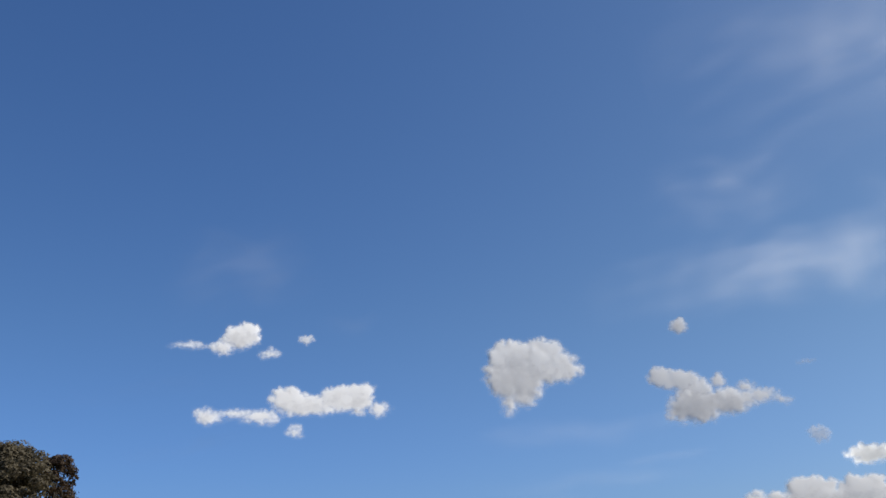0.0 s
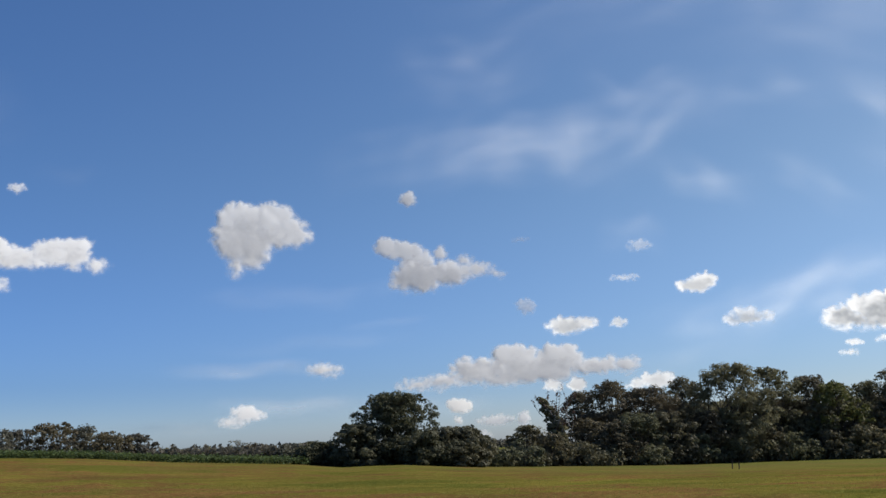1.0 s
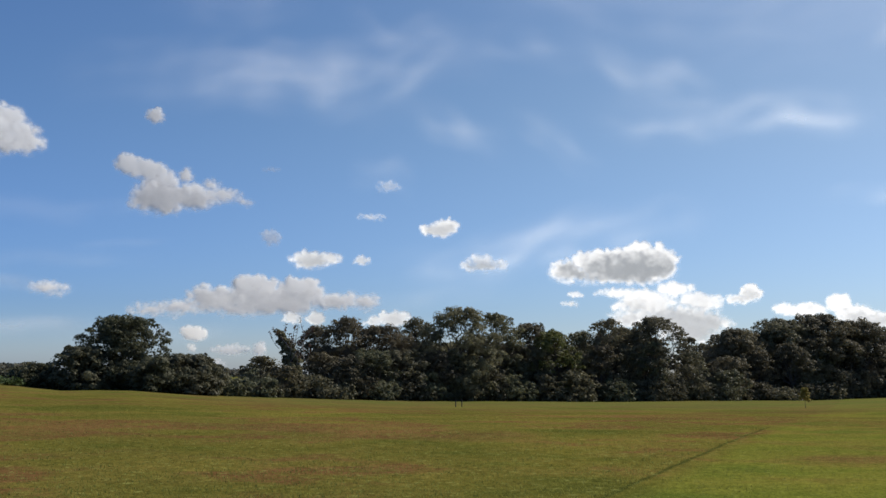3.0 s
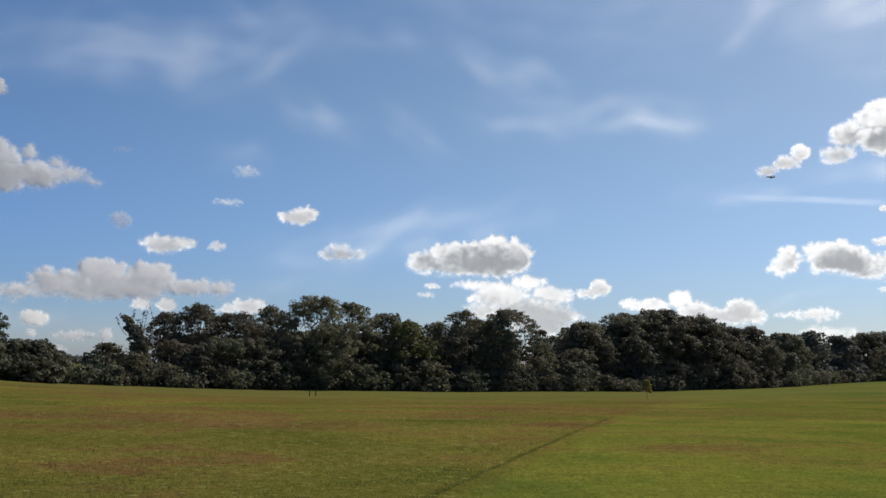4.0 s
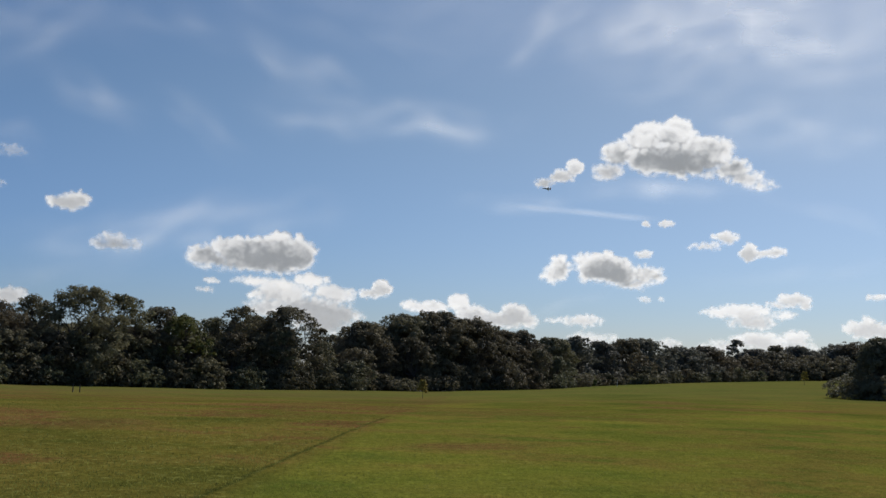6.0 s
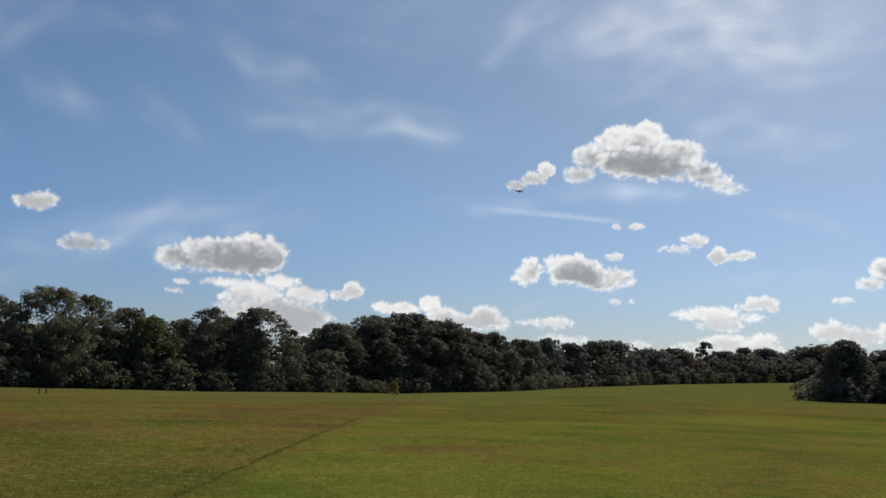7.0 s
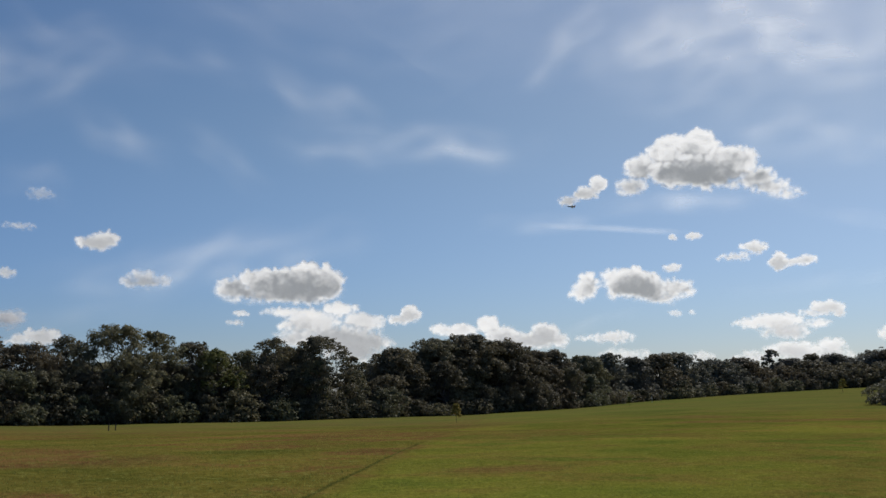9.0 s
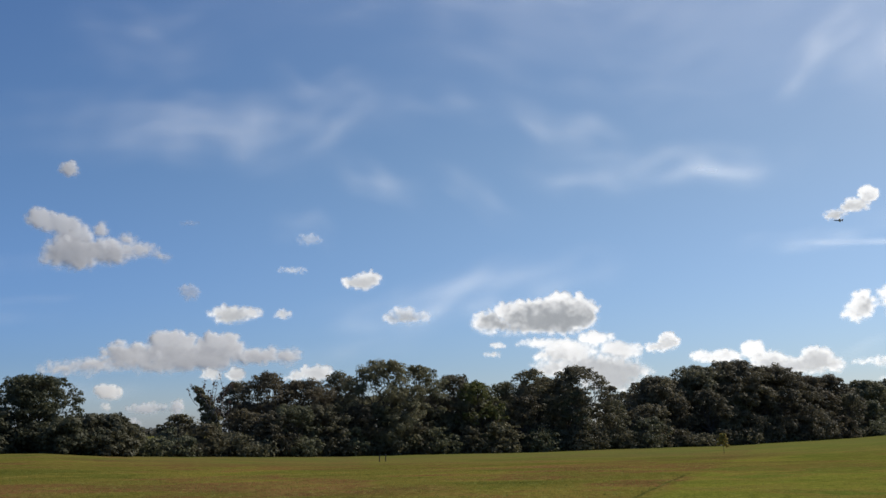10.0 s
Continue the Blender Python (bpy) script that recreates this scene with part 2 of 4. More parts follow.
    shade = ramp(t, tone.outputs["Fac"], [(0.34, (0.76, 0.8, 0.76)), (0.5, (1.0, 0.98, 0.96)), (0.66, (1.22, 1.19, 1.06))]).outputs["Color"]
    col = mix_rgb(t, 1.0, col, shade, "MULTIPLY")
    tuft = noise_tex(t, coord, 4.5, 5, 0.65)
    fleck = ramp(t, tuft.outputs["Fac"], [(0.58, (0, 0, 0)), (0.68, (1, 1, 1))]).outputs["Color"]
    col = mix_rgb(t, maths(t, "MULTIPLY", fleck, maths(t, "SUBTRACT", 0.8, maths(t, "MULTIPLY", strip, 0.4))), col, (0.25, 0.245, 0.07))
    # shadows beside the tufts, painted by darkening the turf colour
    tuft_shadow = ramp(t, tuft.outputs["Fac"], [(0.33, (0.6, 0.62, 0.6)), (0.45, (1, 1, 1))]).outputs["Color"]
    col = mix_rgb(t, maths(t, "SUBTRACT", 1.0, maths(t, "MULTIPLY", strip, 0.6)), col, mix_rgb(t, 1.0, col, tuft_shadow, "MULTIPLY"))
    # the colour is mixed towards green in the far half of the field
    far = maths(t, "MULTIPLY", maths(t, "ADD", sep.outputs["Y"], maths(t, "MULTIPLY", wide.outputs["Fac"], 60.0)), 0.016)
    far = maths(t, "MULTIPLY", maths(t, "SUBTRACT", far, 1.35, True), 0.55)
    col = mix_rgb(t, far, col, (0.118, 0.13, 0.036))
    dull = node(t, "ShaderNodeHueSaturation", Hue=0.503, Saturation=1.0, Value=1.0)
    t.links.new(col, dull.inputs["Color"])
    col = dull.outputs[0]
    p = node(t, "ShaderNodeBsdfPrincipled", Roughness=1.0)
    p.inputs["Specular IOR Level"].default_value = 0.0
    t.links.new(col, p.inputs["Base Color"])
    bp = node(t, "ShaderNodeBump", Strength=0.6, Distance=0.05)
    t.links.new(fine.outputs["Fac"], bp.inputs["Height"])
    t.links.new(bp.outputs[0], p.inputs["Normal"])
    t.links.new(p.outputs[0], out.inputs["Surface"])
    return m


# the mowing edge runs through these two spots
E1, E2 = spot(-9.7, 14.6), spot(-1.2, 38.0)
EDGE_DIR = (E2 - E1).to_2d().normalized()
MOW = (EDGE_DIR.y, -EDGE_DIR.x, -(EDGE_DIR.y * E1.x - EDGE_DIR.x * E1.y) - 0.15)


def build_ground():
    rings = [0.0] + [1.5 * 1.075 ** i for i in range(113)]
    azs = [a for a in range(-180, -80, 5)] + [-80 + 0.75 * i for i in range(160)] + [a for a in range(40, 180, 5)]
    verts, faces = [], []
    for r in rings:
        for a in azs:
            verts.append(spot(a, r))
    n = len(azs)
    for i in range(len(rings) - 1):
        for j in range(n):
            k = (j + 1) % n
            faces.append((i * n + j, i * n + k, (i + 1) * n + k, (i + 1) * n + j))
    ob = new("ground", mesh_from("ground", verts, faces, ground_material(), True))
    tagged(ob, "wide mown grass field with brownish dry patches", "grass field", kind="structure")


build_ground()


# ---- plants ----
def unit(rng, n):
    v = rng.normal(size=(n, 3))
    return v / np.linalg.norm(v, axis=1)[:, None]


def leaves_at(rng, pts, size, out=None):
    """Pointed leaves round the points, facing mostly outwards."""
    n = len(pts)
    face = unit(rng, n)
    if out is not None:
        face = face * 0.5 + out
    a = np.cross(face, unit(rng, n))
    a /= np.linalg.norm(a, axis=1)[:, None] + 1e-9
    b = np.cross(face, a)
    b /= np.linalg.norm(b, axis=1)[:, None] + 1e-9
    s = (size * rng.uniform(0.6, 1.35, n))[:, None]
    return np.stack([pts - a * s * 0.62, pts + a * s * 0.36 + b * s * 0.5, pts + a * s * 0.36 - b * s * 0.5], 1)


def crown_points(rng, lobes, per_m2):
    """Leaf spots on the many small clumps that sit on the boughs of a crown, and the way each leaf faces."""
    centre, radius = [], []
    for c, r in lobes:
        c, r = np.array(c), np.array(r)
        mean = float(r.mean())
        small = min(0.8, 0.3 * mean * rng.uniform(0.7, 1.25))
        n = max(6, int(1.5 * mean * mean / (small * small)))
        floor_lobe = c[2] < 1.5 * mean
        d = unit(rng, n)
        d[:, 2] = np.where((d[:, 2] < -0.35) & (not floor_lobe), -d[:, 2], d[:, 2])
        centre.append(c + d * r * rng.uniform(0.55, 1.0, n)[:, None])
        radius.append(small * rng.uniform(0.6, 1.3, n))
    centre, radius = np.concatenate(centre), np.concatenate(radius)
    count = np.maximum(5, (2 * math.pi * radius ** 2 * 1.45 * per_m2 * rng.uniform(0.6, 1.25, len(radius))).astype(int))
    at = np.repeat(np.arange(len(radius)), count)
    d = unit(rng, len(at))
    d[:, 2] = np.where((d[:, 2] < 0) & (rng.uniform(size=len(at)) < 0.72), -d[:, 2], d[:, 2])
    rad = radius[at] * (1.05 - 0.4 * rng.uniform(size=len(at)) ** 1.6)
    p = centre[at] + d * rad[:, None] * np.array((1.0, 1.0, 0.82))
    way = d + np.array((0.0, 0.0, 0.25))
    return p, way / (np.linalg.norm(way, axis=1)[:, None] + 1e-6) * 1.3


def tube(verts, faces, path, sides=7):
    """Adds a tapered tube along (point, radius) steps."""
    base = len(verts)
    for i, (p, r) in enumerate(path):
        q = path[min(i + 1, len(path) - 1)][0] - path[max(i - 1, 0)][0]
        q = q.normalized() if q.length > 1e-6 else Vector((0, 0, 1))
        u = q.orthogonal().normalized()
        w = q.cross(u)
        for s in range(sides):
            a = 2 * math.pi * s / sides
            verts.append(p + (u * math.cos(a) + w * math.sin(a)) * r)
    for i in range(len(path) - 1):
        for s in range(sides):
            k = (s + 1) % sides
            faces.append((base + i * sides + s, base + i * sides + k, base + (i + 1) * sides + k, base + (i + 1) * sides + s))
    top = len(verts)
    verts.append(path[-1][0])
    last = base + (len(path) - 1) * sides
    for s in range(sides):
        faces.append((last + s, last + (s + 1) % sides, top))


def limb(rng, start, end, r0, r1, steps=5, bend=0.12):
    length = (end - start).length
    pts = []
    for i in range(steps + 1):
        u = i / steps
        p = start.lerp(end, u)
        if 0 < i < steps:
            p = p + Vector(rng.normal(size=3)) * length * bend * 0.4
        pts.append((p, r0 + (r1 - r0) * u))
    return pts


def part(name, me, parent, label=""):
    ob = new(name, me)
    ob.parent = parent
    return tagged(ob, label) if label else ob


def tree(name, base, height, width, seed, mat, label, category="tree", group="", low=0.12, leaf=0.3, per_m2=12, lobes_n=26, lean=0.0, depth=0.85, lump=0.2, taper=0.7, shoulder=0.45, bow=1.7):
    """A leafy tree: tapered trunk with limbs that reach the clumps of its crown."""
    rng = np.random.default_rng(seed)
    top = new(name)
    top.location = base
    tagged(top, label, category, group)
    hw = width / 2
    lobes = []
    for i in range(lobes_n):
        u = (i + rng.uniform(0, 1)) / lobes_n
        z = height * (low + (1 - low) * u)
        half = hw * (1 - taper * max(0.0, (u - shoulder) / (1 - shoulder)) ** bow) * (0.86 + 0.14 * min(1, u / 0.15 if low else 1))
        rr = lump * width * (rng.uniform(0.65, 1.25) if i % 3 else rng.uniform(0.35, 0.6))
        rz = rr * rng.uniform(0.65, 0.95)
        a, k = rng.uniform(0, 2 * math.pi), rng.uniform(0.2, 1.0) ** 0.6
        z = min(max(z, low * height + rz * 0.6), height - rz * 0.95)
        reach = max(half - rr * 0.8, 0.05) * k
        lobes.append(((math.cos(a) * reach + lean * z, math.sin(a) * reach * depth, z), (rr, rr * depth, rz)))
    for i in range(lobes_n * 3 // 4):
        a, u = rng.uniform(0, 2 * math.pi), rng.uniform(0.45, 1.0)
        half = hw * (1 - taper * max(0.0, (u - shoulder) / (1 - shoulder)) ** bow) * rng.uniform(0.8, 1.0)
        rr = lump * width * rng.uniform(0.16, 0.42)
        lobes.append(((math.cos(a) * half + lean * u * height, math.sin(a) * half * depth, height * u - rr * 0.4), (rr, rr, rr * 0.8)))
    if low < 0.05:
        for i in range(lobes_n // 2):
            a, rr, k = rng.uniform(0, 2 * math.pi), lump * width * rng.uniform(0.5, 0.95), rng.uniform(0.45, 0.85)
            lobes.append(((math.cos(a) * hw * k, math.sin(a) * hw * k * depth, rr * rng.uniform(0.35, 1.1)), (rr, rr, rr * 0.9)))
    rr = lump * width * 0.8
    lobes.append(((lean * height + rng.uniform(-0.1, 0.1) * width, 0, height - rr * 0.72), (rr, rr, rr * 0.72)))
    pts, way = crown_points(rng, lobes, per_m2)
    ok = pts[:, 2] > 0.02
    pts, way = pts[ok], way[ok]
    leaf *= 0.86
    verts, faces = [], []
    r0 = 0.026 * height if height > 4 else 0.012 * height
    fork = Vector((lean * height * 0.4, 0, height * (0.2 + 0.5 * low)))
    tube(verts, faces, limb(rng, Vector((0, 0, -0.3)), fork, r0 * 1.25, r0 * 0.8, 4, 0.03), 9)
    tube(verts, faces, limb(rng, fork, Vector((lean * height, 0, height * 0.86)), r0 * 0.78, r0 * 0.12, 6, 0.08))
    part("trunk", mesh_from("trunk", verts, faces, MAT_BARK, True), top)
    verts, faces = [], []
    for (c, r) in lobes[len(lobes) // 4::2]:
        tube(verts, faces, limb(rng, fork + Vector((0, 0, rng.uniform(-0.05, 0.15) * height)), Vector(c), r0 * 0.4, r0 * 0.06), 5)
    part("branchwork", mesh_from("branchwork", verts, faces, MAT_BARK, True), top)
    part("crown", mesh_loose("crown", leaves_at(rng, pts, leaf, way), mat), top)
    return top


def height_at(az, r, el):
    return EYE + r * math.tan(radians(el)) - terrain(az, r)


def tree_row(name, rows, mats, label, group, seed, **kw):
    """rows: azimuth, distance, elevation of the top, width in degrees."""
    for i, (az, r, el, w) in enumerate(rows):
        h = height_at(az, r, el)
        tree(name, spot(az, r), h, radians(w) * r * 1.55, seed + i, mats[i % len(mats)], label, group=group, **kw)


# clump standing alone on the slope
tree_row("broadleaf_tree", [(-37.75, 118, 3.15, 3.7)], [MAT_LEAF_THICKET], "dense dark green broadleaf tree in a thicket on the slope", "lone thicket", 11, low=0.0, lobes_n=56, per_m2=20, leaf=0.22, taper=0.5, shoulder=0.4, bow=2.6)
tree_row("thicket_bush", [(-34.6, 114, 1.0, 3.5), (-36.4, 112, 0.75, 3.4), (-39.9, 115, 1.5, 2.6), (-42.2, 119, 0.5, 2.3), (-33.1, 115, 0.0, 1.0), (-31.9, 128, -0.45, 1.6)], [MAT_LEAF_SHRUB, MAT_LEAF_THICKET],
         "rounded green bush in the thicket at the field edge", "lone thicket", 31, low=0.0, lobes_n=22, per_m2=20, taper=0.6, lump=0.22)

# wood along the far edge of the field
tree_row("broadleaf_tree", [
    (-30.2, 126, 1.05, 2.0), (-26.95, 133, 2.8, 2.3), (-25.2, 130, 3.3, 3.2), (-23.15, 130, 2.85, 3.5), (-21.1, 134, 3.25, 3.0),
    (-18.6, 132, 4.0, 4.3), (-16.4, 136, 3.65, 3.2), (-14.3, 138, 3.05, 2.8), (-11.5, 141, 2.55, 2.7), (-9.8, 142, 3.25, 3.0),
    (-7.1, 144, 3.35, 3.8), (-5.25, 152, 2.2, 1.5)], [MAT_LEAF, MAT_LEAF_DEEP, MAT_LEAF],
    "tall dark green broadleaf tree at the field edge", "wood edge", 101, low=0.0, lobes_n=40, leaf=0.23, per_m2=14, lump=0.17, taper=0.75, shoulder=0.3, bow=2.0)
tree_row("olive_tree", [(-13.0, 136, 2.6, 2.3)], [MAT_LEAF_OLIVE], "olive green broadleaf tree turning yellow at the field edge", "wood edge", 141, low=0.06)
tree_row("broadleaf_tree", [
    (-2.7, 160, 2.65, 3.4), (-0.4, 166, 3.1, 4.0), (1.7, 170, 3.35, 4.2), (3.9, 174, 3.0, 3.8), (5.4, 180, 2.42, 2.7), (6.7, 188, 2.42, 2.5), (8.5, 198, 2.1, 2.3)],
    [MAT_LEAF, MAT_LEAF_DEEP], "tall dark green broadleaf tree at the field edge", "wood edge", 151, low=0.0, lobes_n=40, per_m2=12, leaf=0.29, lump=0.19, taper=0.75, shoulder=0.3, bow=2.0)
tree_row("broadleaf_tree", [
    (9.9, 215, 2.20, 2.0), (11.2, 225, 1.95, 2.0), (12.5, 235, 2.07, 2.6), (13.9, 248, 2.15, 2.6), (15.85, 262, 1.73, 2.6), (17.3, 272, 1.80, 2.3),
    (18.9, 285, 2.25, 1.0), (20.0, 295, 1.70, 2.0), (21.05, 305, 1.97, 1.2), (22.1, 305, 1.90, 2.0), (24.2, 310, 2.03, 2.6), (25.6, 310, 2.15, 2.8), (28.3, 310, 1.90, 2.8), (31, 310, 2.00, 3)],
    [MAT_LEAF_HAZED, MAT_LEAF_HAZED, MAT_LEAF], "distant dark green tree along the far field edge", "far wood edge", 181, low=0.0, lobes_n=26, per_m2=6, leaf=0.42, lump=0.22, taper=0.7, shoulder=0.3, bow=2.0)
# second rank of trees behind
WOOD_TOP = ((-27, 2.6), (-23, 2.8), (-18.5, 3.8), (-14, 2.9), (-11.5, 2.4), (-8, 3.1), (-5.2, 1.9), (-2.7, 2.5), (1.7, 3.2), (5.4, 2.3), (8.5, 1.9), (12, 1.75), (32, 1.6))
for az0, az1, step, r0, r1, sd in ((-26.5, -5.6, 1.4, 143, 160, 211), (-4.2, 10, 1.4, 178, 222, 241), (10, 32, 1.7, 250, 330, 261)):
    rank = []
    n = int((az1 - az0) / step)
    for i in range(n):
        u = i / n
        az = az0 + (az1 - az0) * u
        rank.append((az, r0 + (r1 - r0) * u, float(np.interp(az, *zip(*WOOD_TOP))) * (0.86 + 0.08 * math.sin(i * 2.3)) * (0.66 if az < -14.5 else 1.0), 2.6))
    tree_row("broadleaf_tree", rank, [MAT_LEAF_DEEP, MAT_LEAF], "dark green tree in the wood behind the edge", "wood interior", sd, low=0.0, lobes_n=20, per_m2=4, leaf=0.5, taper=0.75, shoulder=0.3, bow=2.0)
# lower trees before the tall ones
rng0 = np.random.default_rng(5)
under = []
az = -26.6
while az < 9:
    r = float(np.interp(az, TERRAIN_AZ, TERRAIN_R)) - 1 + rng0.uniform(-1, 3)
    under.append((az, r, float(np.interp(az, *zip(*WOOD_TOP))) * rng0.uniform(0.38, 0.72) * (0.7 if az < -14.5 else 1.0), rng0.uniform(1.5, 2.7) * 140 / r))
    az += rng0.uniform(1.1, 2.3) * 140 / r
tree_row("broadleaf_tree", under, [MAT_LEAF, MAT_LEAF_DEEP, MAT_LEAF_SHRUB, MAT_LEAF_DEEP, MAT_LEAF], "lower dark green tree before the tall wood edge", "wood edge", 501, low=0.0, lobes_n=24, per_m2=13, leaf=0.25, lump=0.2, taper=0.6, shoulder=0.3)
# shrubs along the foot of the wood
shrubs = []
az = -30.6
while az < 22:
    r = float(np.interp(az, TERRAIN_AZ, TERRAIN_R)) - 4 + rng0.uniform(0, 3)
    shrubs.append((az, r, math.degrees(math.atan2(terrain(az, r) - EYE + rng0.uniform(1.2, 4.4), r)), rng0.uniform(1.2, 2.6) * 125 / r))
    az += rng0.uniform(0.6, 2.2) * 130 / r
tree_row("shrub", shrubs, [MAT_LEAF_SHRUB, MAT_LEAF_DEEP, MAT_LEAF, MAT_LEAF_DEEP], "grey-green shrub at the foot of the wood", "shrubs at the wood edge", 301, low=0.0, lobes_n=12, per_m2=6, leaf=0.3, lump=0.24, taper=0.6)

# dense bush near on the rise
tree_row("bush", [(26.3, 110, 2.4, 4.2), (28.6, 109, 1.35, 3.0), (31.0, 111, 1.6, 3.6)], [MAT_LEAF_DEEP, MAT_LEAF], "large dense dark bush standing on the grass", "bushes on the rise", 353, low=0.0, lobes_n=70, per_m2=22, leaf=0.22, taper=0.92, shoulder=0.02, lump=0.13, bow=0.85)

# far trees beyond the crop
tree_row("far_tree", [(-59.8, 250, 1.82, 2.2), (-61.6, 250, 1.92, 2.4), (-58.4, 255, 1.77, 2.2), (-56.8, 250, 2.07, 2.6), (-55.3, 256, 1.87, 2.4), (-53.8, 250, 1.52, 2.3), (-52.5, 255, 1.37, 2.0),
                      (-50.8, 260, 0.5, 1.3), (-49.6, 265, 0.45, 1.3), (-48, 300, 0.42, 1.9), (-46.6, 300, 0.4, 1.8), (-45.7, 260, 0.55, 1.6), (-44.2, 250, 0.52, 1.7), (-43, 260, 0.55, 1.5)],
         [MAT_LEAF_HAZED, MAT_LEAF], "small distant tree beyond the crop field", "far tree line", 401, low=0.0, lobes_n=14, per_m2=2, leaf=0.55, taper=0.65)
tree_row("far_tree", [(-33.4 + 0.9 * i, 420, 0.2 + 0.1 * math.sin(i * 1.7), 1.6) for i in range(5)], [MAT_LEAF_HAZED], "small distant tree seen through the gap", "far tree line", 431, low=0.0, lobes_n=10, per_m2=3, leaf=0.8)

# tall tree beside the field
tree("tall_tree", spot(-75.2, 60), height_at(-75.2, 60, 8.5), 8.6, 451, MAT_LEAF_DEEP, "tall dark green tree beside the crop field", "tree", low=0.1, lobes_n=60, per_m2=40, leaf=0.17, taper=0.6, shoulder=0.3, bow=2.2, lump=0.2)
tree("russet_tree", spot(-72.7, 62), height_at(-72.7, 62, 8.1), 4.6, 452, MAT_LEAF_BROWN, "tree with rust-brown leaves beside a green one", "tree", low=0.0, lobes_n=44, per_m2=44, leaf=0.15, taper=0.6, shoulder=0.3, bow=2.2, lump=0.22)

# saplings on the grass
for az, r, h, w, mat, lab in ((0.9, 100, 1.9, 1.2, MAT_LEAF_GOLD, "young sapling with golden brown leaves on the grass"), (10.97, 160, 1.5, 0.9, MAT_LEAF_OLIVE, "small green sapling on the grass"),
                              (22.5, 205, 2.6, 1.6, MAT_LEAF_GOLD, "young sapling with orange leaves on the rise")):
    tree("sapling", spot(az, r), h, w, int(r), mat, lab, "sapling", "saplings", low=0.3, lobes_n=10, per_m2=45, leaf=0.17, lump=0.34, taper=0.6)


# ---- posts ----
def post(name, az, r, h, w, mat, label, group=""):
    bm = bmesh.new()
    bmesh.ops.create_cone(bm, cap_ends=True, segments=10, radius1=w / 2, radius2=w / 2 * 0.94, depth=h + 0.3)
    bmesh.ops.translate(bm, verts=bm.verts, vec=(0, 0, (h - 0.3) / 2))
    bmesh.ops.bevel(bm, geom=[e for e in bm.edges if e.verts[0].co.z > h - 0.02 and e.verts[1].co.z > h - 0.02], offset=w * 0.15, segments=2, affect="EDGES")
    me = bpy.data.meshes.new(name)
    bm.to_mesh(me)
    bm.free()
    me.materials.append(mat)
    ob = new(name, me)
    ob.location = spot(az, r)
    ob.rotation_euler = (0.01, 0.015, 0.3)
    tagged(ob, label, "post", group)


post("wooden_post", -18.78, 97, 0.76, 0.11, MAT_POST, "short dark wooden post standing in the grass", "post pair")
post("wooden_post", -18.42, 97, 0.75, 0.11, MAT_POST, "short dark wooden post standing in the grass", "post pair")
post("marker_post", 12.25, 190, 1.3, 0.09, MAT_PALE_POST, "pale plastic tree guard tube by the wood edge")


# ---- undergrowth ----
def undergrowth(name, az0, az1, back, height, n, leaf, mat, label, seed, dist=None):
    """A belt of tangled leaves along the foot of the trees."""
    rng = np.random.default_rng(seed)
    az = rng.uniform(az0, az1, n)
    r = np.interp(az, TERRAIN_AZ, TERRAIN_R) if dist is None else np.full(n, dist)
    r = r + 2.5 + rng.uniform(0, back, n)
    lump = 0.55 + 0.45 * np.sin(az * 5.1 + 2 * np.sin(az * 1.7)) * np.sin(r * 0.7 + az * 2.3)
    z = np.array([terrain(a, d) for a, d in zip(az, r)]) + rng.uniform(0, 1, n) ** 1.2 * height * lump
    pts = np.stack([r * np.sin(np.radians(az)), r * np.cos(np.radians(az)), z], 1)
    ob = new(name, mesh_loose(name, leaves_at(rng, pts, leaf), mat))
    tagged(ob, label, "undergrowth", kind="stuff")


undergrowth("undergrowth", -42.5, -32.6, 7.0, 2.2, 10000, 0.45, MAT_LEAF_DEEP, "tangled dark undergrowth in the thicket", 20)
undergrowth("undergrowth", -30.8, 12, 7.0, 3.0, 30000, 0.55, MAT_LEAF_DEEP, "tangled dark undergrowth beneath the trees", 21)
undergrowth("undergrowth", -33.6, -30.4, 6.0, 2.3, 5000, 0.45, MAT_LEAF_DEEP, "low tangled growth between thicket and wood", 24)
undergrowth("undergrowth", 9, 34, 9.0, 1.7, 15000, 0.6, MAT_LEAF_HAZED, "tangled dark undergrowth beneath the far trees", 22)
undergrowth("undergrowth", -68, -42.5, 12.0, 3.6, 14000, 0.9, MAT_LEAF_HAZED, "low hedge beneath the distant trees", 23, 245.0)


